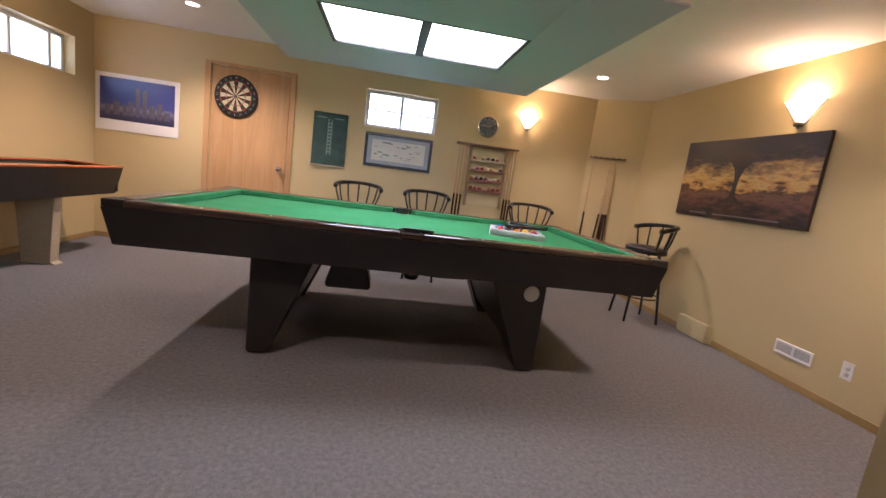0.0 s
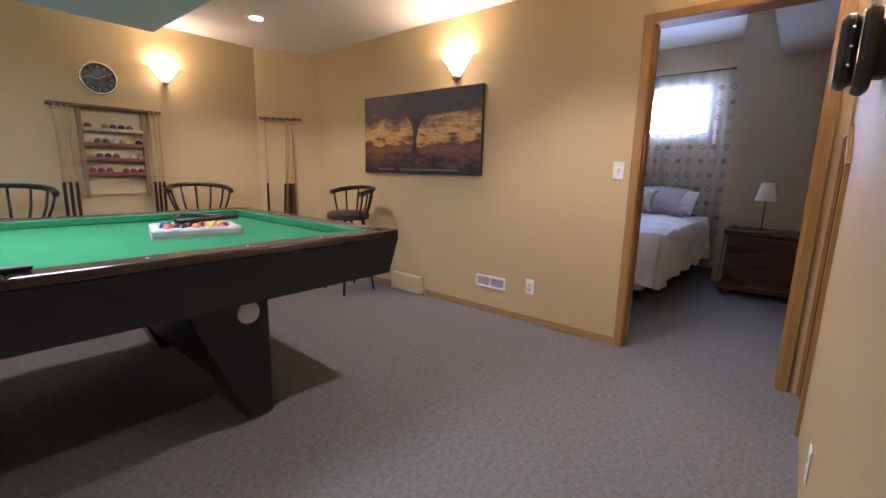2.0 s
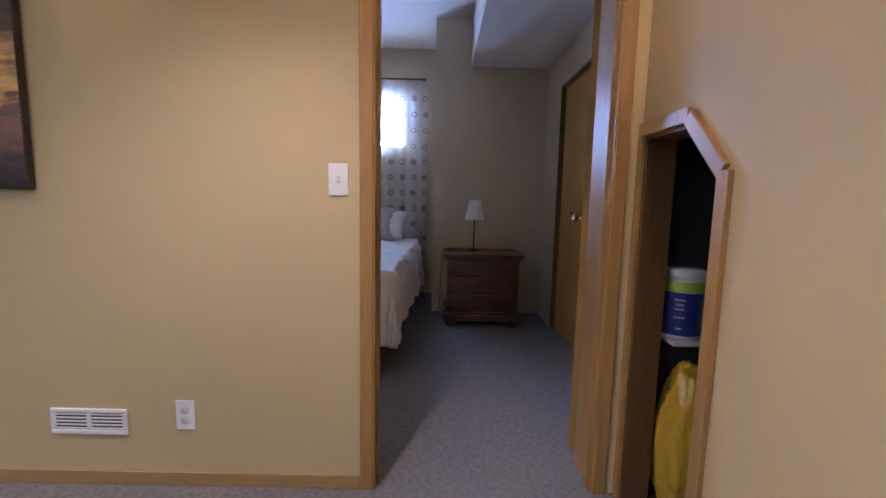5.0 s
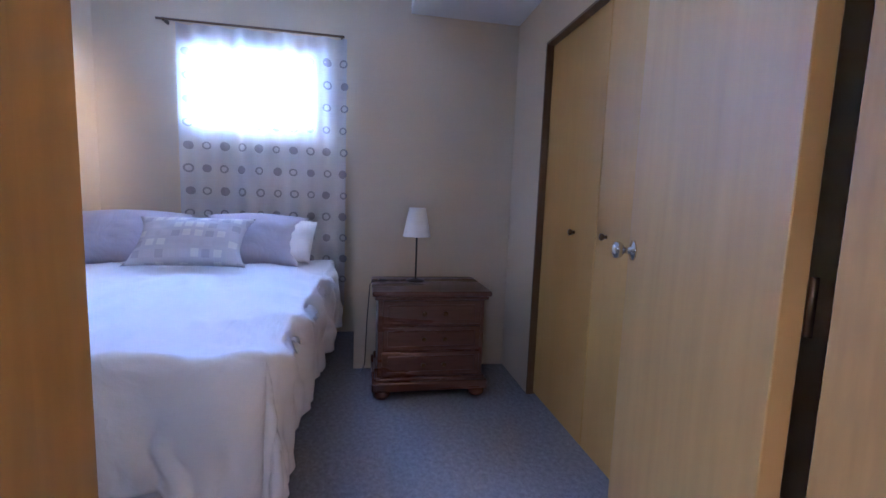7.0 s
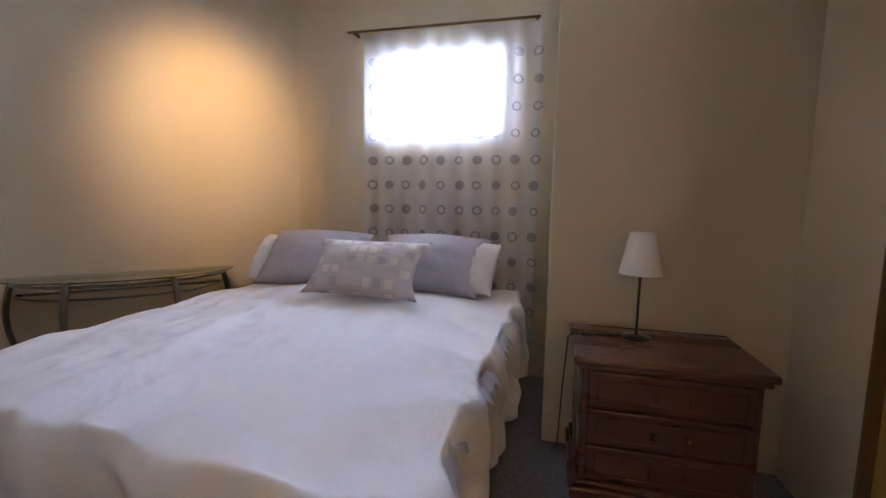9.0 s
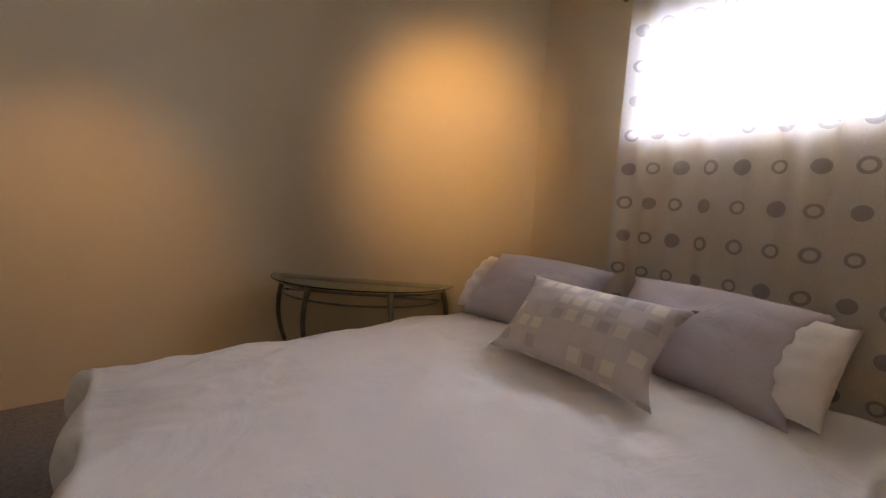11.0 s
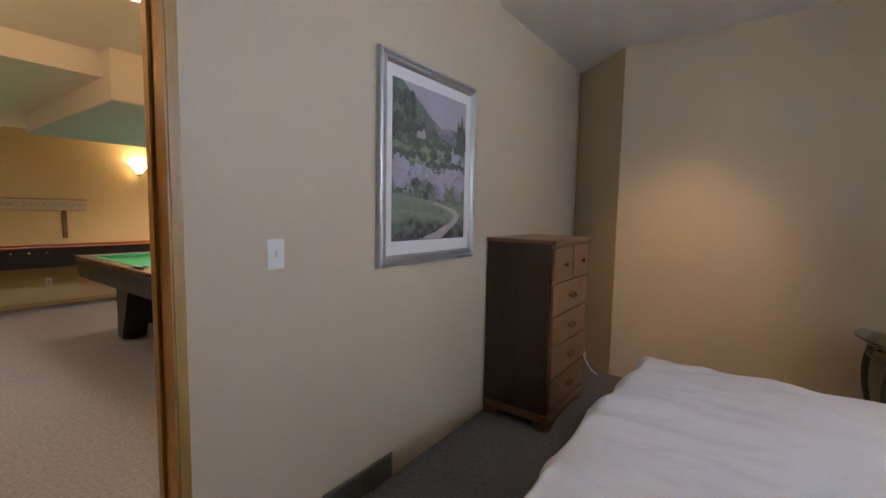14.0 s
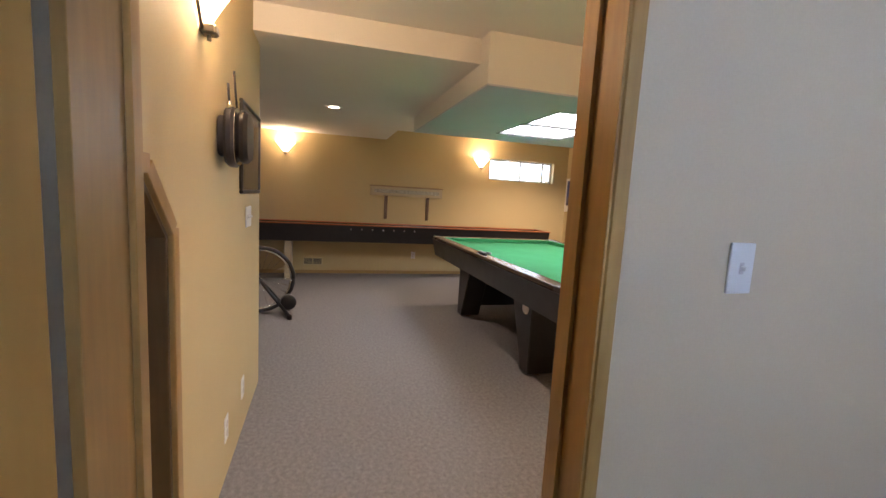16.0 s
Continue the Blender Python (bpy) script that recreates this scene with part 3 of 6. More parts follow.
def sconce(m, power):
    """A half-cone glass wall light; its flat back lies on the wall at y = 0 and it stands out towards -y."""
    m = m @ Matrix.Diagonal((0.88, 0.88, 0.88, 1))
    s = thing("wall_light", "half-cone frosted glass wall light, lit warm", "wall light", "wall lights", m)
    b = lathe([(0.035, 0.0), (0.055, 0.03), (0.10, 0.09), (0.165, 0.17), (0.160, 0.17), (0.095, 0.09), (0.05, 0.035), (0.03, 0.004)], 16, arc=180.0)
    b.transform(pose(0, -0.012, 0, 0, 0, 180))
    bmesh.ops.scale(b, vec=(1, 0.72, 1), verts=b.verts)
    part("shade", b, M_SHADE, s, "frosted glowing glass shade")
    b = box(-0.03, -0.06, -0.035, 0.03, -0.001, 0.003, 0.008)
    tube([(0, -0.03, -0.03), (0, -0.03, -0.055)], 0.008, 8, b)
    part("bracket", b, M_SCONCE, s, "small metal bracket")
    for e in (-1, 1):
        part("arm", tube([(e * 0.03, -0.012, -0.02), (e * 0.11, -0.014, 0.075), (e * 0.18, -0.014, 0.165), (e * 0.185, -0.014, 0.172)], 0.007, 6), M_SCONCE, s)
    place = m @ Vector((0, -0.075, 0.14))
    lamp("wall_light_bulb", "POINT", place, power, WARM, 0.05)
    return s


sconce(pose(0, 1.48, 1.90, 0, 0, -90), 18)
sconce(pose(-1.37, YB, 1.885, 0, 0, 0) @ Matrix.Diagonal((0.82, 0.82, 0.82, 1)), 13)
sconce(pose(XL, -1.08, 1.88, 0, 0, 90), 20)
sconce(pose(XL, 2.10, 1.88, 0, 0, 90), 20)
sconce(pose(-0.80, YS, 1.84, 0, 0, 180), 30)


def downlight(x, y, z, power, beam=114):
    d = thing("recessed_light", "round recessed ceiling lamp with white ring, lit", "ceiling light", "recessed ceiling lamps", pose(x, y, z))
    part("ring", lathe([(0.055, -0.004), (0.085, -0.007), (0.092, -0.003), (0.092, 0.0)], 24), M_WHITE, d)
    part("bulb", lathe([(0.0, -0.003), (0.054, -0.004), (0.054, 0.0)], 20), M_POT, d, "glowing lamp face")
    lamp("recessed_bulb", "SPOT", (x, y, z - 0.02), power, SOFT_WARM, 0.03, (x, y, 0), beam, 0.75)


downlight(-0.95, 2.88, HC, 50)
downlight(-0.86, 0.30, HC, 64)
downlight(-3.92, -0.43, 2.20, 58)
downlight(-4.84, 2.86, HC, 120, 140)


def eyeball(x, y, z, target, power, spot, blend, soft=0.25):
    d = thing("eyeball_light", "small white swivelling ceiling spot lamp, lit", "ceiling light", "bedroom ceiling spots", pose(x, y, z))
    part("ring", lathe([(0.04, -0.004), (0.07, -0.008), (0.08, -0.003), (0.08, 0.0)], 24), M_WHITE, d)
    part("bulb", lathe([(0.0, -0.003), (0.039, -0.004), (0.039, 0.0)], 20), M_POT, d, "glowing lamp face")
    lamp("spot_bulb", "SPOT", (x, y, z - 0.03), power, (1.0, 0.68, 0.27), soft, target, spot, blend)


eyeball(1.95, 1.35, HB, (2.99, 2.21, 1.82), 165, 56, 1.0)
eyeball(1.10, 1.75, HB, (1.17, 3.22, 1.00), 88, 50, 1.0)

# ---- bedroom: bed ----
bed = thing("bed", "queen bed with a white duvet hanging to the floor", "bed", m=pose(2.17, 0.965, 0, 0, 0, -1.6))
part("box_spring", box(-0.97, -0.78, 0.10, 1.02, 0.80, 0.34, 0.02), M_SHEET, bed, "pale fabric bed base")
part("mattress", box(-0.99, -0.80, 0.34, 1.02, 0.82, 0.585, 0.05, seg=3), M_SHEET, bed)
for ex in (-0.85, 0.9):
    for ey in (-0.68, 0.7):
        part("leg", lathe([(0.03, 0), (0.03, 0.10)], 10, m=pose(ex, ey, 0)), M_BLACK, bed)


def duvet():
    """A cover whose sides hang down in folds."""
    NX, NY = 190, 190
    b = bmesh.new()
    L, W, drop, top = 2.00, 1.73, 0.50, 0.62
    grid = []
    for i in range(NX + 1):
        row = []
        for j in range(NY + 1):
            u = -drop + (L + drop) * i / NX            # from hem at the foot to the head
            v = -drop + (W + 2 * drop) * j / NY
            du, dv = max(0, -u), max(0, -v, v - W)
            x, y = max(u, 0), min(max(v, 0), W)
            h = max(du, dv)
            r = 0.10
            z = top - (h * h / (2 * r) if h < r else h - r / 2)
            side_v = -1 if v < 0 else (1 if v > W else 0)
            fold = noise.noise((u * 4.2 + 3, v * 4.2, 0.3)) * 0.6 + noise.noise((u * 9 + 7, v * 9, 1.7)) * 0.3
            sway = min(h / 0.16, 1.0)
            ox = oy = 0.0
            wave = 0.034 * math.sin((v if du > dv else u) * 15 + 2.2 * noise.noise((u * 2, v * 2, 5)))
            ruffle = 0.012 * math.sin((v if du > dv else u) * 52 + 5 * noise.noise((u * 6, v * 6, 2))) * min(1.0, max(0.0, h - 0.2) / 0.2)
            outw = min(h, r) * 0.36 + sway * (wave + ruffle + 0.055 * fold)
            if du > 0:
                ox = -outw * (du / h)
            if dv > 0:
                oy = side_v * outw * (dv / h)
            crown = 0.045 * math.sin(math.pi * min(1, max(0, y / W))) * (0.6 + 0.4 * min(1, x / 0.6))
            soft = noise.noise((u * 1.7, v * 1.7, 2)) * 0.018 + noise.noise((u * 3.2, v * 3.6, 4)) * 0.010 + (0.5 - abs(noise.noise((u * 2.2 + v * 1.2, v * 5 - u, 9)))) * (0.026 + 0.014 * max(0.0, 1 - min(x, y, W - y) / 0.35)) + noise.noise((u * 14, v * 14, 3)) * 0.0015 + sway * (0.5 - abs(noise.noise((u * 16 + 3, v * 16, 6)))) * 0.016 + (0.5 - abs(noise.noise((u * 7 + v * 3, v * 9 - u * 2, 12)))) * 0.006 * (1 + sway)
            hem = 0.05 * noise.noise((u * 2.4, v * 2.4, 8)) * sway
            row.append(b.verts.new((x - 1.01 + ox, y - 0.885 + oy, max(z + crown + soft + hem, 0.035))))
        grid.append(row)
    for i in range(NX):
        for j in range(NY):
            f = b.faces.new((grid[i][j], grid[i + 1][j], grid[i + 1][j + 1], grid[i][j + 1]))
            f.smooth = True
    bmesh.ops.recalc_face_normals(b, faces=b.faces)
    return b


dv = part("duvet", duvet(), M_DUVET, None)
dv.matrix_world = pose(2.17, 0.965, 0.0, 0, 0, -1.6)
tagged(dv, "rumpled white cotton duvet draped over the bed", "duvet")
sol = dv.modifiers.new("thickness", "SOLIDIFY")
sol.thickness, sol.offset = 0.012, 1.0


def flange(along, x_fixed, a0, a1, seed):
    """A narrow gathered band that stands up along the duvet's edge and curls over it."""
    b, n_ = bmesh.new(), 150
    rows_f = [[], [], []]
    for i in range(n_ + 1):
        t_ = a0 + (a1 - a0) * i / n_
        ruck = noise.noise((t_ * 9 + seed, 0.4, seed))
        fine_ = math.sin(t_ * 78 + 3 * noise.noise((t_ * 6, seed, 0)))
        for k in range(3):
            off = x_fixed - (0.0, 0.034, 0.062)[k] + 0.006 * ruck * (k + 1) + 0.005 * fine_ * k
            z_ = (0.612, 0.606, 0.560)[k] + (0.010 * fine_ + 0.012 * ruck) * (0.4 + 0.5 * k)
            rows_f[k].append(b.verts.new((t_, off, z_) if along == "x" else (off, t_, z_)))
    for p_a, p_b in zip(rows_f, rows_f[1:]):
        for i in range(n_):
            b.faces.new((p_a[i], p_a[i + 1], p_b[i + 1], p_b[i])).smooth = True
    bmesh.ops.solidify(b, geom=b.faces[:], thickness=0.006)
    return b


part("flange", flange("x", -0.880, -0.92, 0.90, 2.0), M_DUVET, dv, "gathered white cotton flange along the edge")


def pillow_mesh(w, d, h, seed, n=28, pinch=0.5):
    b = bmesh.new()
    sides = []
    for s in (1, -1):
        grid = []
        for i in range(n + 1):
            row = []
            for j in range(n + 1):
                u, v = 2 * i / n - 1, 2 * j / n - 1
                e = max(0.0, (1 - abs(u) ** 2.2)) ** 0.6 * max(0.0, (1 - abs(v) ** 2.2)) ** 0.6
                sx = 1 - 0.07 * (1 - v * v) * abs(u) ** 4 * pinch * 2
                sy = 1 - 0.10 * (1 - u * u) * abs(v) ** 4 * pinch * 2
                wob = noise.noise((u * 1.5 + seed, v * 1.5, s)) * 0.10 + noise.noise((u * 4 + seed, v * 4, s)) * 0.05
                row.append(b.verts.new((u * w / 2 * sx, v * d / 2 * sy, s * h / 2 * e * (1 + wob) + s * 0.002)))
            grid.append(row)
        sides.append(grid)
        for i in range(n):
            for j in range(n):
                f = b.faces.new((grid[i][j], grid[i + 1][j], grid[i + 1][j + 1], grid[i][j + 1]))
                f.smooth = True
    bmesh.ops.remove_doubles(b, verts=b.verts, dist=0.0045)
    bmesh.ops.recalc_face_normals(b, faces=b.faces)
    return b

# ---- pillows ----
for yy, rz, seed in ((1.40, 4, 1.0), (0.60, -5, 6.0)):
    p_ = thing("pillow", "lilac pillow with a pale frilled end, propped at the bed head", "pillow", "bed pillows", pose(3.00, yy, 0.825, 0, -44, rz))
    part("pillow_body", pillow_mesh(0.47, 0.74, 0.30, seed, pinch=0.75), M_LILAC, p_)
    sgn = 1 if yy > 1 else -1
    wide = 0.10 if yy > 1 else 0.19
    b = pillow_mesh(0.40, wide, 0.15, seed + 3, 18)
    for v_ in b.verts:
        v_.co.z *= 1 + 0.13 * math.sin(v_.co.x * 75 + v_.co.y * 20)
    b.transform(Matrix.Translation((0, sgn * (0.40 - wide * 0.30), 0)))
    part("frill", b, M_DUVET, p_, "white gathered end band")


def square_print():
    """Lilac-grey cloth printed with rows of pale and dark rounded squares."""
    m = paint("square_print_cloth", (0.60, 0.55, 0.53), 0.85, vary=0.04, scale=9, fine=220, bump=0.2, spec=0.2)
    nt = m.node_tree
    n, l = nt.nodes, nt.links
    co, mp = n.new("ShaderNodeTexCoord"), n.new("ShaderNodeMapping")
    mp.inputs["Scale"].default_value = (15.5, 15.5, 0.01)
    l.new(co.outputs["Object"], mp.inputs[0])
    vor = n.new("ShaderNodeTexVoronoi")
    vor.distance, vor.voronoi_dimensions = "CHEBYCHEV", "2D"
    vor.inputs["Randomness"].default_value, vor.inputs["Scale"].default_value = 0.12, 1.0
    l.new(mp.outputs[0], vor.inputs["Vector"])
    inside = n.new("ShaderNodeMath")
    inside.operation, inside.inputs[1].default_value = "LESS_THAN", 0.34
    l.new(vor.outputs["Distance"], inside.inputs[0])
    bw = n.new("ShaderNodeSeparateColor")
    l.new(vor.outputs["Color"], bw.inputs[0])
    cr = n.new("ShaderNodeValToRGB")
    cr.color_ramp.interpolation = "CONSTANT"
    e = cr.color_ramp.elements
    e[0].position, e[0].color = 0.0, (0.47, 0.43, 0.425, 1)
    e[1].position, e[1].color = 0.28, (0.60, 0.55, 0.53, 1)
    k = e.new(0.55)
    k.color = (0.71, 0.665, 0.58, 1)
    l.new(bw.outputs[0], cr.inputs[0])
    base = n["Principled BSDF"].inputs["Base Color"]
    old = base.links[0].from_socket
    mix = n.new("ShaderNodeMix")
    mix.data_type = "RGBA"
    l.new(inside.outputs[0], mix.inputs[0])
    l.new(old, mix.inputs[6])
    l.new(cr.outputs[0], mix.inputs[7])
    l.new(mix.outputs[2], base)
    return m


cu = part("cushion", pillow_mesh(0.38, 0.69, 0.17, 11.0, pinch=0.9), square_print())
cu.matrix_world = pose(2.595, 0.845, 0.848, 0, -48, -1)
tagged(cu, "oblong cushion printed with pale and grey squares, leaning on pillows", "cushion")

# ---- curtain ----


def sheer(name, front, through_, clear0, clear1):
    m = bpy.data.materials.new(name)
    m.use_nodes = True
    n, l = m.node_tree.nodes, m.node_tree.links
    n.remove(n["Principled BSDF"])
    d, tr, tp = n.new("ShaderNodeBsdfDiffuse"), n.new("ShaderNodeBsdfTranslucent"), n.new("ShaderNodeBsdfTransparent")
    d.inputs[0].default_value, tr.inputs[0].default_value = front, through_
    m1, m2 = n.new("ShaderNodeMixShader"), n.new("ShaderNodeMixShader")
    m1.inputs[0].default_value = 0.45
    l.new(d.outputs[0], m1.inputs[1])
    l.new(tr.outputs[0], m1.inputs[2])
    no = n.new("ShaderNodeTexNoise")
    no.inputs["Scale"].default_value = 160
    mr = n.new("ShaderNodeMapRange")
    mr.inputs[3].default_value, mr.inputs[4].default_value = clear0, clear1
    l.new(no.outputs[0], mr.inputs[0])
    l.new(mr.outputs[0], m2.inputs[0])
    l.new(m1.outputs[0], m2.inputs[1])
    l.new(tp.outputs[0], m2.inputs[2])
    l.new(m2.outputs[0], n["Material Output"].inputs[0])
    return m


def curtain_x(y, z):
    return 3.355 + 0.016 * math.sin(y * 41 + 0.5 * math.sin(z * 2)) + 0.010 * math.sin(y * 23 + 1)


cur = thing("curtain", "sheer white curtain printed with grey dots and rings", "curtain", m=pose(0, 0, 0))
b = bmesh.new()
CY0, CY1, CZ0, CZ1 = -0.04, 1.19, 0.25, 2.385
rows_ = []
for j in range(31):
    z = CZ0 + (CZ1 - CZ0) * j / 30
    rows_.append([b.verts.new((curtain_x(CY0 + (CY1 - CY0) * i / 120, z), CY0 + (CY1 - CY0) * i / 120, z)) for i in range(121)])
for a, c in zip(rows_, rows_[1:]):
    for i in range(120):
        f = b.faces.new((a[i], a[i + 1], c[i + 1], c[i]))
        f.smooth = True
part("curtain_cloth", b, sheer("sheer_curtain", (0.84, 0.82, 0.81, 1), (0.86, 0.86, 0.88, 1), 0.30, 0.55), cur)
M_DOT = sheer("grey_dot_print", (0.33, 0.30, 0.32, 1), (0.55, 0.54, 0.58, 1), 0.25, 0.45)
dots = bmesh.new()
random.seed(4)
for r_ in range(11):
    z = 0.475 + 0.172 * r_
    for c_ in range(10):
        y = -0.02 + 0.128 * c_ + random.uniform(-0.006, 0.006)
        rad, ring = random.uniform(0.029, 0.035), (r_ + c_) % 2 == 0 or random.random() < 0.2
        inner = 0.60 if ring else 0.02
        vo, vi = [], []
        for k in range(16):
            a_ = 2 * math.pi * k / 16
            for rr, lst in ((rad, vo), (rad * inner, vi)):
                yy, zz = y + rr * math.cos(a_), z + rr * math.sin(a_)
                lst.append(dots.verts.new((curtain_x(yy, zz) - 0.003, yy, zz)))
        for k in range(16):
            dots.faces.new((vo[k], vo[(k + 1) % 16], vi[(k + 1) % 16], vi[k]))
dp = part("dot_print", dots, M_DOT, cur, "grey printed dots and rings")
dp["kind"] = "stuff"
part("curtain_rod", tube([(3.34, -0.02, 2.40), (3.34, 1.32, 2.40)], 0.009, 10), M_BRASS, cur, "thin dark curtain rod")
for yy in (0.0, 1.27):
    part("rod_bracket", box(3.335, yy - 0.008, 2.385, XW - 0.001, yy + 0.008, 2.41, 0.002), M_BRASS, cur)

# ---- nightstand and lamp ----
ns = thing("nightstand", "red-brown wooden nightstand with three drawers and bun feet", "nightstand", m=pose(2.34, -0.595, 0))
part("body", box(-0.215, -0.31, 0.10, 0.23, 0.31, 0.585, 0.004), M_MAHOG, ns)
part("top", box(-0.255, -0.345, 0.607, 0.245, 0.345, 0.638, 0.012, seg=3), M_MAHOG, ns)
part("moulding", box(-0.238, -0.33, 0.585, 0.24, 0.33, 0.607, 0.008, seg=2), M_MAHOG, ns)
part("plinth", box(-0.25, -0.34, 0.05, 0.24, 0.34, 0.105, 0.010, seg=2), M_MAHOG, ns)
part("plinth_moulding", box(-0.235, -0.325, 0.105, 0.235, 0.325, 0.13, 0.009, seg=2), M_MAHOG, ns)
for k in range(3):
    z0 = 0.142 + 0.150 * k
    dr = part("drawer", box(-0.232, -0.285, z0, -0.214, 0.285, z0 + 0.138, 0.006, seg=2), M_MAHOG, ns)
    part("drawer_panel", box(-0.239, -0.255, z0 + 0.022, -0.231, 0.255, z0 + 0.116, 0.006), M_MAHOG, dr)
    for yy in (-0.07, 0.05):
        part("drawer_knob", lathe([(0.006, 0), (0.006, 0.012), (0.014, 0.018), (0.013, 0.026), (0, 0.029)], 12, m=pose(-0.239, yy, z0 + 0.07, 0, -90)), M_BRASS, dr, "small dark knob")
for ex in (-0.20, 0.19):
    for ey in (-0.28, 0.28):
        part("foot", lathe([(0.03, 0), (0.048, 0.015), (0.05, 0.032), (0.035, 0.05)], 16, m=pose(ex, ey, 0)), M_MAHOG, ns)

M_LAMPSHADE = paint("cream_lampshade", (0.78, 0.74, 0.68), 0.8, vary=0.03, scale=20, fine=250, bump=0.15)
tl = thing("table_lamp", "small table lamp with cream cone shade on thin black stem", "table lamp", m=pose(2.415, -0.525, 0.638))
part("base", lathe([(0, 0), (0.06, 0), (0.06, 0.008), (0.02, 0.014), (0.006, 0.02)], 24), M_BLACK, tl)
part("stem", tube([(0, 0, 0.012), (0, 0, 0.36)], 0.006, 10), M_BLACK, tl)
part("shade", lathe([(0.088, 0.285), (0.052, 0.465), (0.049, 0.465), (0.085, 0.285)], 28), M_LAMPSHADE, tl, "cream fabric cone shade")
b = tube([(0.05, 0.01, 0.004), (0.0, 0.12, 0.004), (-0.03, 0.20, 0.008), (-0.02, 0.27, 0.004), (0.0, 0.285, -0.02), (0.0, 0.30, -0.25), (0.03, 0.31, -0.55), (0.10, 0.33, -0.63)], 0.0035, 6)
part("cord", b, M_BLACK, tl, "thin black cord over the nightstand edge")
part("cord_switch", box(-0.045, 0.185, 0.001, -0.015, 0.235, 0.018, 0.005), M_BLACK, tl)

# ---- glass console table on the angled wall ----
M_TABLEGLASS = glass("table_glass", (0.80, 0.90, 0.86), 0.03)
gt = thing("console_table", "half-round glass console table with curved pewter legs", "table", m=pose(2.585, 2.515, 0, 0, 0, -44))
half = [(0.62 * math.cos(radians(a)), -0.36 * math.sin(radians(a))) for a in range(0, 181, 9)]
part("glass_top", prism(half, 0.722, 0.732, 0.002), M_TABLEGLASS, gt, "clear half-round glass top")


def half_rail(kx, ky, z, r):
    return tube([(kx * math.cos(radians(a)), -ky * math.sin(radians(a)), z) for a in range(0, 181, 9)], r, 8)


part("rail", half_rail(0.55, 0.32, 0.700, 0.010), M_PEWTER, gt)
part("rail", half_rail(0.54, 0.31, 0.625, 0.008), M_PEWTER, gt)
part("back_rail", tube([(-0.55, -0.01, 0.700), (0.55, -0.01, 0.700)], 0.010, 8), M_PEWTER, gt)
part("back_rail", tube([(-0.54, -0.01, 0.625), (0.54, -0.01, 0.625)], 0.008, 8), M_PEWTER, gt)
for a in (0, 62, 118, 180):
    c_, s_ = math.cos(radians(a)), -math.sin(radians(a))
    pts, rad = [], []
    for k in range(15):
        f_ = k / 14
        z = 0.72 * (1 - f_)
        out = 0.06 * math.sin(f_ * math.pi * 1.25 + 0.2) - 0.06 * f_ ** 2 + 0.02 * max(0, f_ - 0.85) * 6
        pts.append(((0.53 + out) * c_, (0.30 + out) * s_ - 0.012, max(z, 0.012)))
        rad.append(0.019 - 0.008 * f_)
    part("leg", tube(pts, 0.016, 10, radii=rad), M_PEWTER, gt)

# ---- chest of drawers ----
ch = thing("chest_of_drawers", "tall brown pine chest of drawers with bronze pulls", "chest of drawers", m=pose(0.13, 2.29, 0))
part("side_panel", box(0.004, -0.345, 0.09, 0.45, 0.345, 1.19, 0.003), M_PINESHADED, ch, "plain pine carcass, coloured darker for its shaded side")
part("top", box(0.002, -0.365, 1.19, 0.485, 0.365, 1.215, 0.006, seg=2), M_PINE, ch)
part("base", box(0.004, -0.355, 0.05, 0.465, 0.355, 0.10, 0.006), M_PINE, ch)
for ey in (-0.30, 0.30):
    for ex in (0.05, 0.41):
        part("foot", prism([(ex - 0.045, ey - 0.05), (ex + 0.05, ey - 0.05), (ex + 0.05, ey + 0.05), (ex - 0.045, ey + 0.05)], 0, 0.052, 0.008), M_PINE, ch)
fronts = [(-0.33, -0.006, 0.945, 1.165), (0.006, 0.33, 0.945, 1.165)] + [(-0.33, 0.33, 0.125 + 0.2045 * k, 0.318 + 0.2045 * k) for k in range(4)]
for ya, yb, za, zb in fronts:
    dr = part("drawer", box(0.451, ya, za, 0.470, yb, zb, 0.005, seg=2), M_PINE, ch)
    if zb > 1.0:
        part("drawer_pull", lathe([(0.006, 0), (0.006, 0.012), (0.016, 0.018), (0.014, 0.028), (0, 0.031)], 14, m=pose(0.470, (ya + yb) / 2, (za + zb) / 2, 0, 90)), M_BRASS, dr, "round bronze knob")
    else:
        cz = (za + zb) / 2
        part("pull_plate", prism([(-0.06, 0), (-0.03, 0.022), (0, 0.014), (0.03, 0.022), (0.06, 0), (0.03, -0.018), (0, -0.024), (-0.03, -0.018)], 0, 0.003, m=Matrix(((0, 0, 1, 0.4703), (1, 0, 0, 0), (0, 1, 0, cz), (0, 0, 0, 1)))), M_BRASS, dr, "bronze drawer pull")
        part("pull_handle", tube([(0.474, -0.045, cz + 0.004), (0.492, -0.042, cz - 0.006), (0.495, 0, cz - 0.018), (0.492, 0.042, cz - 0.006), (0.474, 0.045, cz + 0.004)], 0.0045, 8), M_BRASS, dr)
part("top_rail", box(0.448, -0.340, 0.930, 0.480, 0.340, 0.944, 0.004), M_PINE, ch, "moulded rail under the upper drawers")
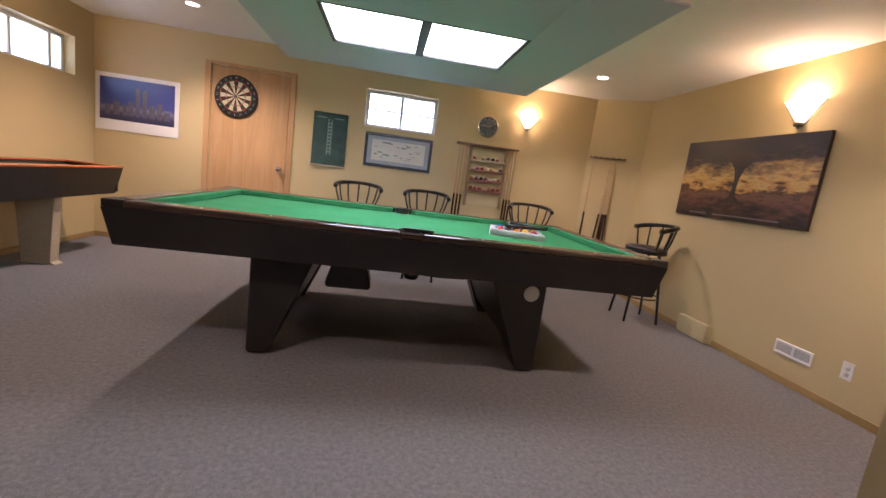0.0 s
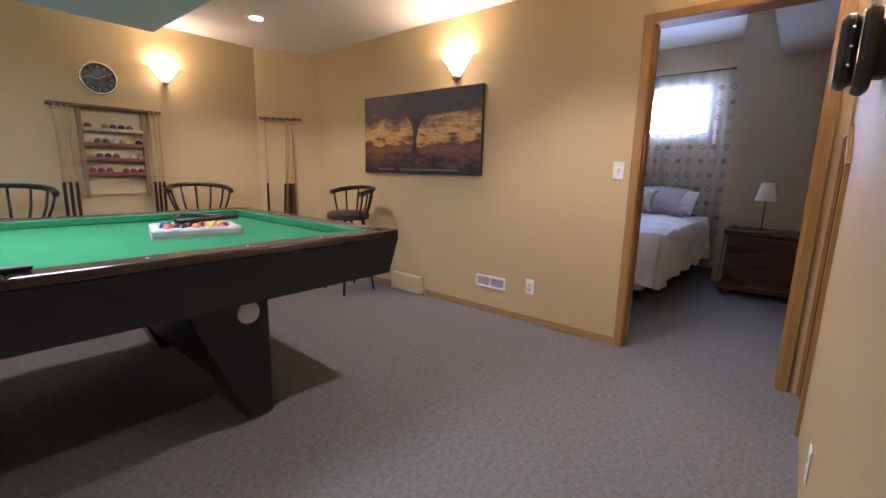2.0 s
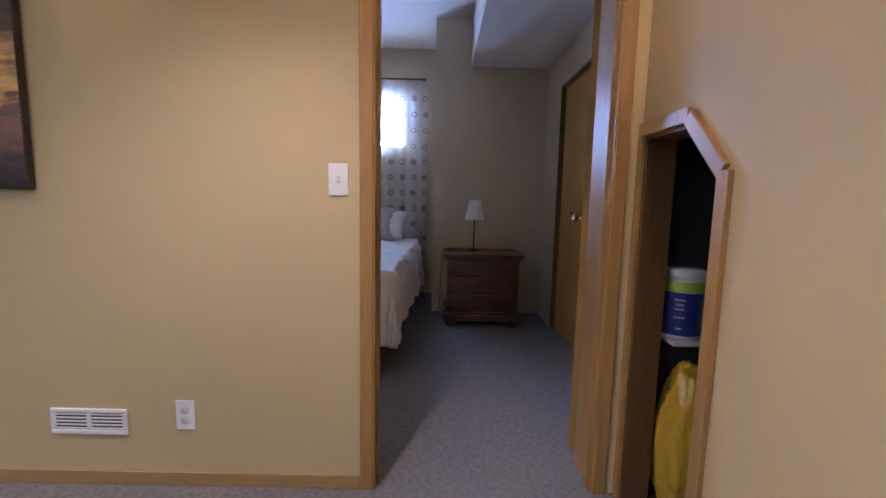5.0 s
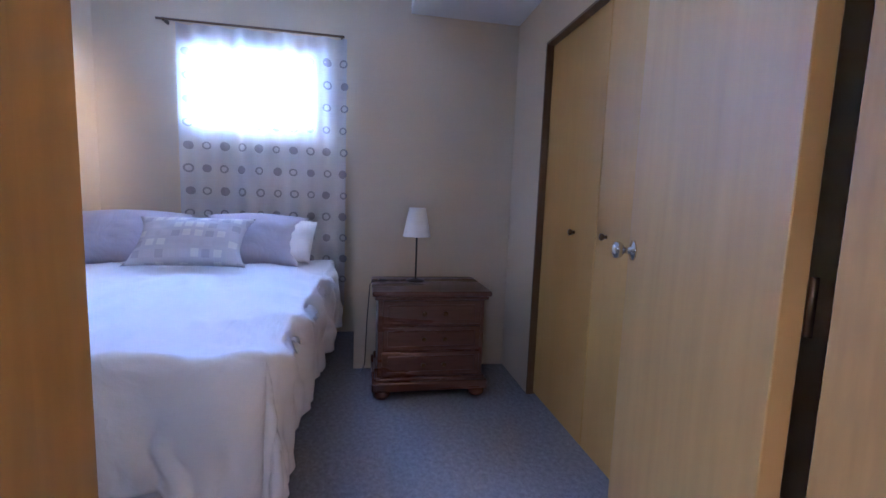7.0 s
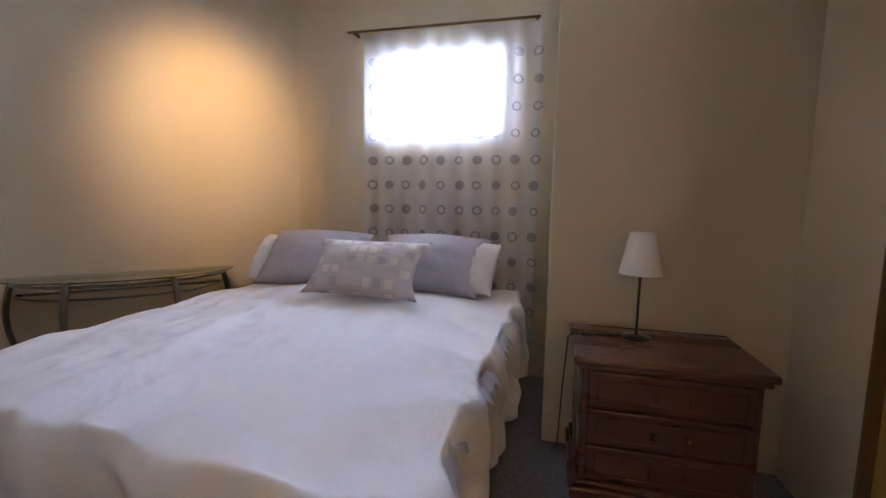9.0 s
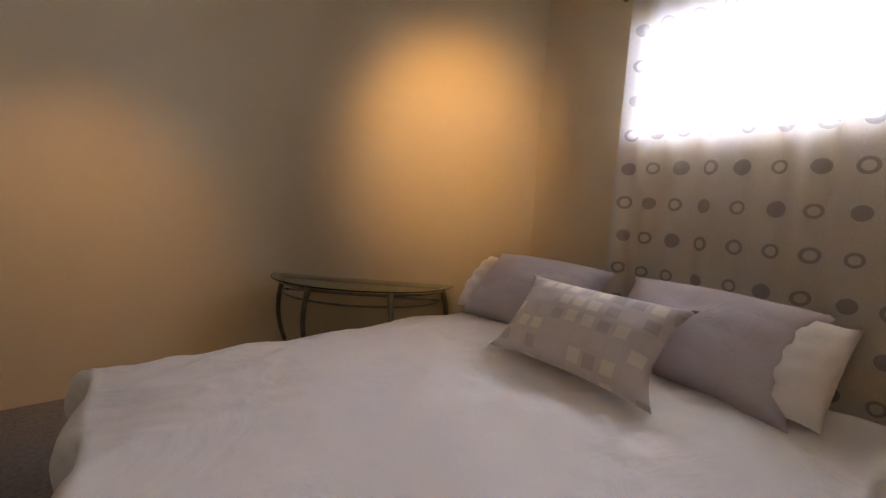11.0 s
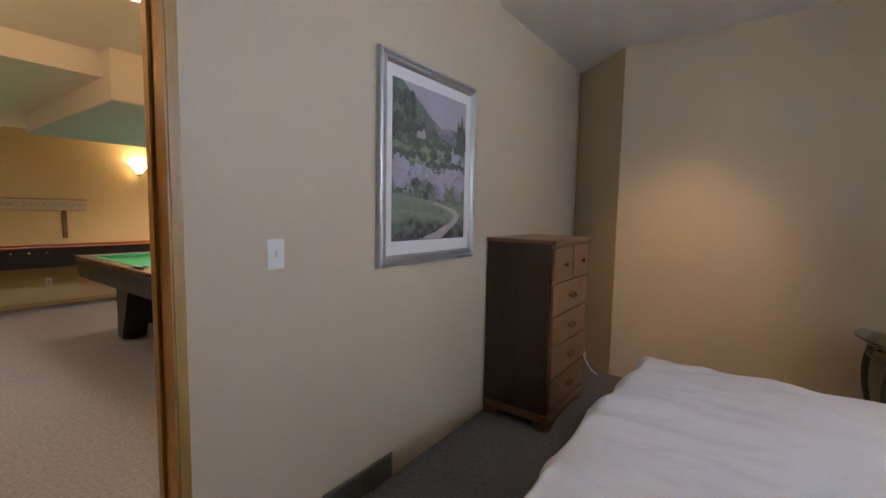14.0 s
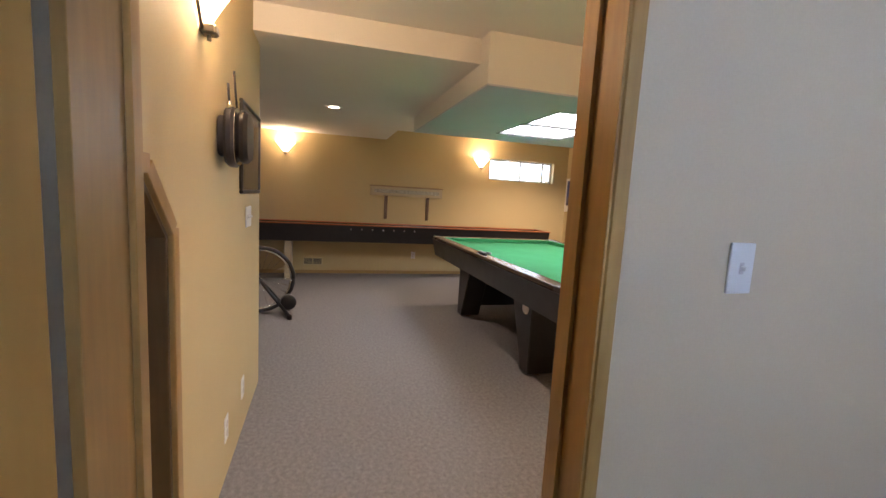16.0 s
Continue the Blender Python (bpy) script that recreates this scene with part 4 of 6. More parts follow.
for e in (-1, 1):
    bracket = [(e * 0.350, 0.0), (e * 0.270, 0.0), (e * 0.262, 0.020), (e * 0.230, 0.036), (e * 0.170, 0.044), (e * 0.1, 0.050), (e * 0.1, 0.060), (e * 0.350, 0.060)]
    part("bracket_foot", prism(bracket, 0.4655, 0.4735, 0.0015, m=Matrix(((0, 0, 1, 0), (1, 0, 0, 0), (0, 1, 0, 0), (0, 0, 0, 1)))), M_PINE, ch, "scalloped bracket foot")
cb = tube([(0.31, 3.44, 0.40), (0.34, 3.42, 0.33), (0.35, 3.41, 0.24), (0.32, 3.43, 0.16), (0.34, 3.39, 0.12), (0.42, 3.29, 0.05), (0.50, 3.20, 0.008), (0.56, 3.14, 0.007)], 0.006, 6)
tube([(0.33, 3.41, 0.14), (0.37, 3.35, 0.13), (0.41, 3.31, 0.10), (0.40, 3.31, 0.06)], 0.006, 6, cb)
cd = part("cable", cb, M_WHITE)
tagged(cd, "forked white cable hanging from the wall to the floor", "cable")

# ---- pictures ----


def picture_material(name, stops, scale, amount, vertical="Z", z0=0.0, z1=1.0, rough=0.5, warp=(1, 1, 1)):
    """Printed picture: colours by height, broken up by noise at two scales."""
    m = bpy.data.materials.new(name)
    m.use_nodes = True
    n, l = m.node_tree.nodes, m.node_tree.links
    b = n["Principled BSDF"]
    b.inputs["Roughness"].default_value = rough
    co, sep = n.new("ShaderNodeTexCoord"), n.new("ShaderNodeSeparateXYZ")
    l.new(co.outputs["Object"], sep.inputs[0])
    mp = n.new("ShaderNodeMapping")
    mp.inputs["Scale"].default_value = warp
    l.new(co.outputs["Object"], mp.inputs[0])
    no, no2 = n.new("ShaderNodeTexNoise"), n.new("ShaderNodeTexNoise")
    no.inputs["Scale"].default_value, no.inputs["Detail"].default_value = scale, 6
    no2.inputs["Scale"].default_value, no2.inputs["Detail"].default_value = scale * 4, 5
    l.new(mp.outputs[0], no.inputs["Vector"])
    l.new(mp.outputs[0], no2.inputs["Vector"])
    mr = n.new("ShaderNodeMapRange")
    mr.inputs[1].default_value, mr.inputs[2].default_value = z0, z1
    l.new(sep.outputs[vertical], mr.inputs[0])
    a1 = n.new("ShaderNodeMath")
    a1.operation = "MULTIPLY_ADD"
    a1.inputs[1].default_value = amount
    l.new(no.outputs[0], a1.inputs[0])
    l.new(mr.outputs[0], a1.inputs[2])
    a2 = n.new("ShaderNodeMath")
    a2.operation = "MULTIPLY_ADD"
    a2.inputs[1].default_value = amount * 0.5
    l.new(no2.outputs[0], a2.inputs[0])
    l.new(a1.outputs[0], a2.inputs[2])
    a3 = n.new("ShaderNodeMath")
    a3.operation, a3.inputs[1].default_value = "SUBTRACT", amount * 0.75
    l.new(a2.outputs[0], a3.inputs[0])
    cr = n.new("ShaderNodeValToRGB")
    e = cr.color_ramp.elements
    e[0].position, e[0].color = stops[0][0], (*stops[0][1], 1)
    e[1].position, e[1].color = stops[-1][0], (*stops[-1][1], 1)
    for p, c in stops[1:-1]:
        k = e.new(p)
        k.color = (*c, 1)
    l.new(a3.outputs[0], cr.inputs[0])
    l.new(cr.outputs[0], b.inputs["Base Color"])
    return m


def frame_bars(w, h, fw, d, bev=0.004):
    """Four bars round a rectangle w by h in the xz plane, standing out to -y; origin at the lower left corner."""
    return [box(0, -d, 0, w, -0.001, fw, bev), box(0, -d, h - fw, w, -0.001, h, bev), box(0, -d, fw, fw, -0.001, h - fw, bev), box(w - fw, -d, fw, w, -0.001, h - fw, bev)]


MOULDING = [(0.0, 0.001), (0.0, 0.020), (0.005, 0.029), (0.013, 0.033), (0.021, 0.031), (0.026, 0.025), (0.030, 0.025), (0.034, 0.030), (0.042, 0.031), (0.049, 0.026), (0.056, 0.018), (0.056, 0.001)]


def moulded_bars(w, h):
    """Four mitred lengths of rounded, grooved moulding round a rectangle w by h; they stand out to -y."""
    bars = []
    for corner, along, inward, length in (((0, 0), (1, 0), (0, 1), w), ((w, 0), (0, 1), (-1, 0), h), ((w, h), (-1, 0), (0, -1), w), ((0, h), (0, -1), (1, 0), h)):
        b = bmesh.new()
        ends = []
        for far in (0, 1):
            ring = []
            for u, d in MOULDING:
                a = length - u - 0.0003 if far else u + 0.0003
                ring.append(b.verts.new((corner[0] + along[0] * a + inward[0] * u, -d, corner[1] + along[1] * a + inward[1] * u)))
            ends.append(ring)
        n = len(MOULDING)
        for k in range(n):
            b.faces.new((ends[0][k], ends[1][k], ends[1][(k + 1) % n], ends[0][(k + 1) % n]))
        b.faces.new(ends[0][::-1])
        b.faces.new(ends[1])
        bmesh.ops.recalc_face_normals(b, faces=b.faces[:])
        bars.append(b)
    return bars


# storm picture on the east wall (its local x runs towards -y in the room)
tor = thing("wall_picture", "unframed canvas print of a dark tornado under a golden sunset", "picture", m=pose(0, 2.61, 1.115, 0, 0, -90))
M_FUNNEL = paint("storm_funnel_print", (0.060, 0.038, 0.028), 0.45, vary=0.25, scale=8, fine=60, bump=0.0)
M_STORM = picture_material("storm_print", [(0.0, (0.012, 0.008, 0.008)), (0.14, (0.055, 0.024, 0.018)), (0.24, (0.15, 0.06, 0.035)), (0.33, (0.20, 0.09, 0.045)), (0.39, (0.08, 0.035, 0.02)), (0.44, (0.50, 0.24, 0.055)), (0.52, (0.66, 0.42, 0.13)), (0.62, (0.30, 0.17, 0.06)), (0.72, (0.07, 0.045, 0.035)), (0.82, (0.032, 0.024, 0.024)), (1.0, (0.022, 0.018, 0.022))], 3.2, 0.52, z0=0.0, z1=0.70, rough=0.4, warp=(0.9, 1, 3.0))
part("canvas", box(0, -0.0315, 0, 1.405, -0.001, 0.705, 0.003), M_FUNNEL, tor, "dark wrapped canvas edge")
part("print", box(0.003, -0.0321, 0.003, 1.402, -0.0312, 0.702), M_STORM, tor, "printed storm sky at sunset")
fn = bmesh.new()
fpts = [(0.48, 0.56), (0.59, 0.50), (0.640, 0.44), (0.662, 0.36), (0.658, 0.27), (0.645, 0.21), (0.610, 0.185), (0.560, 0.15), (0.780, 0.15), (0.735, 0.185), (0.705, 0.21), (0.700, 0.28), (0.716, 0.37), (0.745, 0.44), (0.80, 0.49), (0.93, 0.55), (0.70, 0.60)]
prism(fpts, 0, 0.0012, bm=fn, m=Matrix.Translation((0, -0.0322, 0)) @ pose(0, 0, 0, 90))
part("funnel", fn, M_FUNNEL, tor, "dark printed funnel cloud")
gl_ = bmesh.new()
for xa, xb in ((0.20, 0.42), (0.50, 1.18)):
    box(xa, -0.0335, 0.030, xb, -0.0321, 0.042, bm=gl_)
part("lettering", gl_, paint("faded_print", (0.20, 0.17, 0.16), 0.5, bump=0.0), tor, "small unreadable lettering line")

# city picture
city = thing("poster", "white-bordered night skyline poster in deep blue", "picture", m=pose(-6.18, YB, 1.195))
part("paper", box(0, -0.012, 0, 0.84, -0.001, 0.60, 0.002), M_WHITE, city)
M_NIGHT = picture_material("night_sky_print", [(0.0, (0.02, 0.02, 0.05)), (0.22, (0.05, 0.05, 0.12)), (0.36, (0.20, 0.18, 0.26)), (0.44, (0.05, 0.07, 0.26)), (1.0, (0.015, 0.03, 0.20))], 9, 0.16, z0=0.08, z1=0.55, rough=0.35)
part("print", box(0.045, -0.0145, 0.115, 0.795, -0.0122, 0.555), M_NIGHT, city)
M_TOWER = paint("lit_tower_print", (0.17, 0.15, 0.21), 0.5, vary=0.4, scale=60, fine=200, bump=0.0)
random.seed(9)
for xa, w_, h_ in ((0.40, 0.045, 0.30), (0.47, 0.045, 0.29), (0.10, 0.05, 0.10), (0.18, 0.06, 0.14), (0.27, 0.05, 0.11), (0.33, 0.05, 0.15), (0.54, 0.06, 0.14), (0.62, 0.05, 0.17), (0.69, 0.06, 0.09)):
    part("tower", box(xa, -0.0158, 0.17, xa + w_, -0.0147, 0.17 + h_), M_TOWER, city)

# landscape picture in the bedroom (local x runs towards +y)
lan = thing("framed_picture", "silver-framed countryside painting with a white mat", "picture", m=pose(0.1205, 0.894, 1.101, 0, 0, 90))
for b in moulded_bars(0.843, 1.027):
    part("frame_bar", b, M_SILVER, lan, "brushed silver frame")
part("mat", box(0.056, -0.016, 0.056, 0.787, -0.002, 0.971), M_WHITE, lan, "white mat")
M_LAND = picture_material("countryside_print", [(0.0, (0.05, 0.045, 0.05)), (0.08, (0.13, 0.16, 0.11)), (0.20, (0.22, 0.27, 0.19)), (0.30, (0.12, 0.15, 0.10)), (0.38, (0.34, 0.30, 0.37)), (0.46, (0.40, 0.38, 0.42)), (0.50, (0.12, 0.14, 0.11)), (0.58, (0.20, 0.28, 0.15)), (0.66, (0.09, 0.11, 0.09)), (0.74, (0.28, 0.26, 0.30)), (0.84, (0.10, 0.13, 0.10)), (0.95, (0.46, 0.42, 0.50)), (1.0, (0.58, 0.52, 0.60))], 5.5, 0.42, z0=0.115, z1=0.905, rough=0.3, warp=(1, 1, 1.5))
prn = part("print", box(0.094, -0.019, 0.107, 0.731, -0.0162, 0.895), M_LAND, lan, "printed meadow, trees and winding path")
prn.location = (0.001, 0, 0.017)
pth = bmesh.new()
M_PATH = paint("pale_path_print", (0.50, 0.42, 0.40), 0.5, vary=0.15, scale=20, bump=0.0)
prism([(0.30, 0.11), (0.50, 0.11), (0.66, 0.20), (0.685, 0.24), (0.62, 0.275), (0.45, 0.31), (0.43, 0.30), (0.58, 0.262), (0.625, 0.235), (0.59, 0.20), (0.44, 0.145)], 0, 0.001, bm=pth, m=Matrix.Translation((0, -0.0192, 0)) @ pose(0, 0, 0, 90))
part("printed_path", pth, M_PATH, prn)
lake = prism([(0.20, 0.475), (0.30, 0.505), (0.40, 0.49), (0.42, 0.455), (0.33, 0.435), (0.24, 0.44)], 0, 0.001, m=Matrix.Translation((0, -0.0192, 0)) @ pose(0, 0, 0, 90))
part("printed_lake", lake, paint("pond_print", (0.50, 0.50, 0.54), 0.5, vary=0.3, scale=25, bump=0.0), prn)
hill = prism([(0.094, 0.895), (0.094, 0.60), (0.30, 0.62), (0.52, 0.60), (0.46, 0.68), (0.38, 0.76), (0.25, 0.84), (0.16, 0.895)], 0, 0.0008, m=Matrix.Translation((0, -0.0191, 0)) @ pose(0, 0, 0, 90))
part("printed_hill", hill, picture_material("hill_print", [(0.0, (0.05, 0.06, 0.05)), (0.5, (0.17, 0.19, 0.15)), (1.0, (0.10, 0.12, 0.10))], 14, 1.2, z0=0.5, z1=1.0), prn)
sky_ = prism([(0.20, 0.895), (0.30, 0.82), (0.40, 0.75), (0.50, 0.71), (0.60, 0.725), (0.731, 0.70), (0.731, 0.895)], 0, 0.0006, m=Matrix.Translation((0, -0.01905, 0)) @ pose(0, 0, 0, 90))
part("printed_sky", sky_, paint("pale_sky_print", (0.47, 0.43, 0.49), 0.4, vary=0.12, scale=4, bump=0.0), prn)
M_TREE = picture_material("tree_print", [(0.0, (0.03, 0.035, 0.03)), (0.5, (0.12, 0.13, 0.10)), (1.0, (0.05, 0.06, 0.05))], 30, 1.5, z0=0.0, z1=1.0)
M_BLOOM = picture_material("blossom_print", [(0.0, (0.24, 0.20, 0.25)), (0.5, (0.47, 0.41, 0.48)), (1.0, (0.31, 0.26, 0.32))], 30, 1.5, z0=0.0, z1=1.0)
random.seed(21)
for cx, cz, rr, mm in ((0.13, 0.70, 0.05, M_TREE), (0.22, 0.76, 0.06, M_TREE), (0.68, 0.66, 0.035, M_TREE), (0.69, 0.73, 0.03, M_TREE), (0.14, 0.42, 0.06, M_BLOOM), (0.17, 0.48, 0.05, M_BLOOM), (0.56, 0.44, 0.055, M_BLOOM), (0.64, 0.47, 0.06, M_BLOOM), (0.70, 0.42, 0.045, M_BLOOM), (0.50, 0.42, 0.05, M_BLOOM), (0.27, 0.40, 0.035, M_TREE), (0.38, 0.385, 0.03, M_TREE), (0.36, 0.34, 0.025, M_TREE), (0.42, 0.56, 0.035, M_TREE), (0.55, 0.57, 0.04, M_TREE), (0.62, 0.58, 0.05, M_BLOOM), (0.28, 0.60, 0.035, M_TREE)):
    pp = [(min(0.728, max(0.097, cx + rr * (0.75 + 0.45 * random.random()) * math.cos(2 * math.pi * k / 18))), cz + rr * (0.7 + 0.45 * random.random()) * math.sin(2 * math.pi * k / 18)) for k in range(18)]
    part("printed_tree", prism(pp, 0, 0.0005, m=Matrix.Translation((0, -0.0197 - random.random() * 0.0004, 0)) @ pose(0, 0, 0, 90)), mm, prn)

# rows of hedges, trees, a pond edge and two tall cypresses in the print
M_FIELD = picture_material("field_print", [(0.0, (0.16, 0.20, 0.13)), (0.5, (0.27, 0.33, 0.22)), (1.0, (0.20, 0.25, 0.16))], 12, 0.9, z0=0.2, z1=0.7)
for xa, xb, za, zb in ((0.20, 0.60, 0.515, 0.560), (0.28, 0.731, 0.575, 0.605), (0.15, 0.36, 0.385, 0.410), (0.094, 0.45, 0.27, 0.345)):
    part("printed_field", prism([(xa, za), (xb, za - 0.02), (xb, zb - 0.03), (xa, zb)], 0, 0.0006, m=Matrix.Translation((0, -0.0194, 0)) @ pose(0, 0, 0, 90)), M_FIELD, prn)
rnd_ = random.Random(5)
for z_, x0_, x1_, r_, n_, mm in ((0.80, 0.10, 0.24, 0.036, 9, M_TREE), (0.68, 0.10, 0.34, 0.030, 13, M_TREE), (0.615, 0.25, 0.72, 0.020, 20, M_TREE), (0.545, 0.10, 0.36, 0.024, 11, M_TREE), (0.515, 0.36, 0.72, 0.018, 16, M_TREE), (0.365, 0.12, 0.42, 0.014, 9, M_TREE), (0.44, 0.52, 0.72, 0.030, 8, M_BLOOM), (0.13, 0.11, 0.34, 0.016, 9, M_TREE)):
    for k in range(n_):
        cx, cz, rr = x0_ + (x1_ - x0_) * (k + rnd_.random() * 0.8) / n_, z_ + (rnd_.random() - 0.5) * r_ * 1.4, r_ * (0.6 + 0.6 * rnd_.random())
        pp = [(min(0.728, max(0.097, cx + rr * (0.65 + 0.5 * rnd_.random()) * math.cos(2 * math.pi * q / 13))), cz + rr * (0.65 + 0.5 * rnd_.random()) * math.sin(2 * math.pi * q / 13)) for q in range(13)]
        part("printed_tree", prism(pp, 0, 0.0004, m=Matrix.Translation((0, -0.0199 - rnd_.random() * 0.0006, 0)) @ pose(0, 0, 0, 90)), mm, prn)
for cx, zt in ((0.655, 0.79), (0.69, 0.82), (0.715, 0.76)):
    part("printed_tree", prism([(cx - 0.018, 0.62), (cx + 0.018, 0.62), (cx + 0.014, zt - 0.05), (cx, zt), (cx - 0.014, zt - 0.05)], 0, 0.0004, m=Matrix.Translation((0, -0.0207, 0)) @ pose(0, 0, 0, 90)), M_TREE, prn)
part("printed_house", prism([(0.275, 0.635), (0.345, 0.635), (0.345, 0.665), (0.33, 0.69), (0.315, 0.668), (0.29, 0.672), (0.275, 0.66)], 0, 0.0004, m=Matrix.Translation((0, -0.0208, 0)) @ pose(0, 0, 0, 90)), M_PATH, prn)

# dark glazed picture on the stair wall (local x runs towards -x)
dp_ = thing("framed_picture", "black-framed glazed picture reflecting the room", "picture", m=pose(-1.475, YS, 1.285, 0, 0, 180))
for b in frame_bars(0.62, 0.46, 0.020, 0.018, 0.004):
    part("frame_bar", b, M_BLACK, dp_, "thin glossy black frame")
M_DARKPRINT = picture_material("dark_print", [(0.0, (0.05, 0.04, 0.04)), (0.4, (0.10, 0.08, 0.07)), (0.7, (0.24, 0.19, 0.13)), (1.0, (0.16, 0.12, 0.09))], 4, 0.35, z0=0.0, z1=0.46, rough=0.06)
part("glazing", box(0.020, -0.012, 0.020, 0.600, -0.002, 0.440), M_DARKPRINT, dp_)

# ---- recreation room: wall things ----
M_CORK = paint("dartboard_black", (0.02, 0.018, 0.016), 0.8, vary=0.2, scale=40, bump=0.2)
M_SISAL = paint("dartboard_cream", (0.52, 0.42, 0.27), 0.85, vary=0.1, scale=60, bump=0.2)
M_RED = paint("dartboard_red", (0.36, 0.035, 0.025), 0.8, bump=0.1)
M_DGREEN = paint("dartboard_green", (0.02, 0.13, 0.05), 0.8, bump=0.1)
M_NUM = paint("pale_number_print", (0.36, 0.33, 0.28), 0.6, bump=0.0)


def sector(r0, r1, a0, a1, y, n=3):
    b = bmesh.new()
    lo = [b.verts.new((r0 * math.cos(radians(a0 + (a1 - a0) * i / n)), y, r0 * math.sin(radians(a0 + (a1 - a0) * i / n)))) for i in range(n + 1)]
    hi = [b.verts.new((r1 * math.cos(radians(a0 + (a1 - a0) * i / n)), y, r1 * math.sin(radians(a0 + (a1 - a0) * i / n)))) for i in range(n + 1)]
    for i in range(n):
        b.faces.new((lo[i], hi[i], hi[i + 1], lo[i + 1]))
    geo = bmesh.ops.extrude_face_region(b, geom=b.faces[:])
    bmesh.ops.translate(b, vec=(0, 0.0015, 0), verts=[v for v in geo["geom"] if isinstance(v, bmesh.types.BMVert)])
    bmesh.ops.recalc_face_normals(b, faces=b.faces)
    return b


db = thing("dartboard", "round bristle dartboard with cream and black sectors, hung on the door", "dartboard", m=pose(-4.75, YB + 0.001, 1.74))
part("board", lathe([(0, 0.034), (0.222, 0.034), (0.227, 0.028), (0.227, 0.0), (0, 0.0)], 40, m=pose(0, 0, 0, 90)), M_CORK, db)
for k in range(20):
    a0 = 81 + 18 * k
    light = k % 2
    part("sector", sector(0.018, 0.098, a0, a0 + 18, -0.0358), M_SISAL if light else M_CORK, db)
    part("sector", sector(0.106, 0.160, a0, a0 + 18, -0.0358), M_SISAL if light else M_CORK, db)
    part("treble_ring", sector(0.098, 0.106, a0, a0 + 18, -0.0359), M_DGREEN if light else M_RED, db)
    part("double_ring", sector(0.160, 0.169, a0, a0 + 18, -0.0359), M_DGREEN if light else M_RED, db)
part("bull", lathe([(0, 0.0365), (0.008, 0.0365), (0.008, 0.0345)], 14, m=pose(0, 0, 0, 90)), M_RED, db)
part("bull_ring", lathe([(0.008, 0.0362), (0.017, 0.0362), (0.017, 0.0345)], 18, m=pose(0, 0, 0, 90)), M_DGREEN, db)


def words(body, size, material, parent, m, name="lettering", label=""):
    cdata = bpy.data.curves.new(name, "FONT")
    cdata.body, cdata.size, cdata.extrude = body, size, 0.0006
    cdata.align_x, cdata.align_y = "CENTER", "CENTER"
    tmp = new("tmp", cdata)
    deps = bpy.context.evaluated_depsgraph_get()
    me = bpy.data.meshes.new_from_object(tmp.evaluated_get(deps))
    bpy.data.objects.remove(tmp)
    me.transform(m)
    me.materials.clear()
    me.materials.append(material)
    ob = new(name, me)
    ob.parent = parent
    if label:
        ob["label"] = label
    return ob


for k, s in enumerate("20 1 18 4 13 6 10 15 2 17 3 19 7 16 8 11 14 9 12 5".split()):
    a_ = radians(90 - 18 * k)
    words(s, 0.032, M_NUM, db, Matrix.Translation((0.197 * math.cos(a_), -0.0350, 0.197 * math.sin(a_))) @ pose(0, 0, 0, 90) @ pose(0, 0, 0, 0, 0, -18 * k), "number")

gp = thing("scoreboard", "dark green chalk scoreboard with a pale ledge", "scoreboard", m=pose(-3.90, YB, 1.12))
M_SLATE = paint("green_slate", (0.045, 0.10, 0.085), 0.7, vary=0.25, scale=9, fine=60, bump=0.05)
part("slate", box(0, -0.014, 0, 0.385, -0.001, 0.60, 0.003), M_SLATE, gp)
part("ledge", box(-0.004, -0.035, -0.012, 0.389, -0.001, 0.006, 0.003), M_SISAL, gp, "pale wooden ledge")
M_CHALK = paint("chalk_print", (0.22, 0.33, 0.28), 0.8, vary=0.2, scale=40, bump=0.0)
for xa in (0.165, 0.205):
    part("chalk_line", box(xa, -0.0152, 0.12, xa + 0.012, -0.0142, 0.53), M_CHALK, gp)
for k in range(9):
    part("chalk_mark", box(0.178, -0.0154, 0.15 + 0.04 * k, 0.206, -0.0142, 0.17 + 0.04 * k), M_CHALK, gp)
for xa, xb in ((0.04, 0.15), (0.235, 0.345)):
    part("chalk_line", box(xa, -0.0152, 0.535, xb, -0.0142, 0.548), M_CHALK, gp)

cf = thing("framed_picture", "wide dark-framed drawing on pale paper under the window", "picture", m=pose(-3.30, YB, 1.185))
M_NAVY = paint("dark_blue_frame", (0.03, 0.035, 0.055), 0.35, vary=0.2, scale=15, bump=0.03)
for b in frame_bars(0.80, 0.39, 0.034, 0.024, 0.005):
    part("frame_bar", b, M_NAVY, cf)
part("mat", box(0.034, -0.012, 0.034, 0.766, -0.002, 0.356), paint("blue_grey_mat", (0.38, 0.42, 0.46), 0.6, bump=0.02), cf)
part("paper", box(0.085, -0.0145, 0.075, 0.715, -0.0122, 0.315), paint("ivory_paper", (0.66, 0.64, 0.56), 0.6, vary=0.06, scale=8, bump=0.0), cf)
random.seed(5)
for k in range(26):
    xa, za = random.uniform(0.11, 0.62), random.uniform(0.10, 0.29)
    part("ink_mark", box(xa, -0.0152, za, xa + random.uniform(0.02, 0.075), -0.0146, za + random.uniform(0.004, 0.016)), M_CHALK, cf)

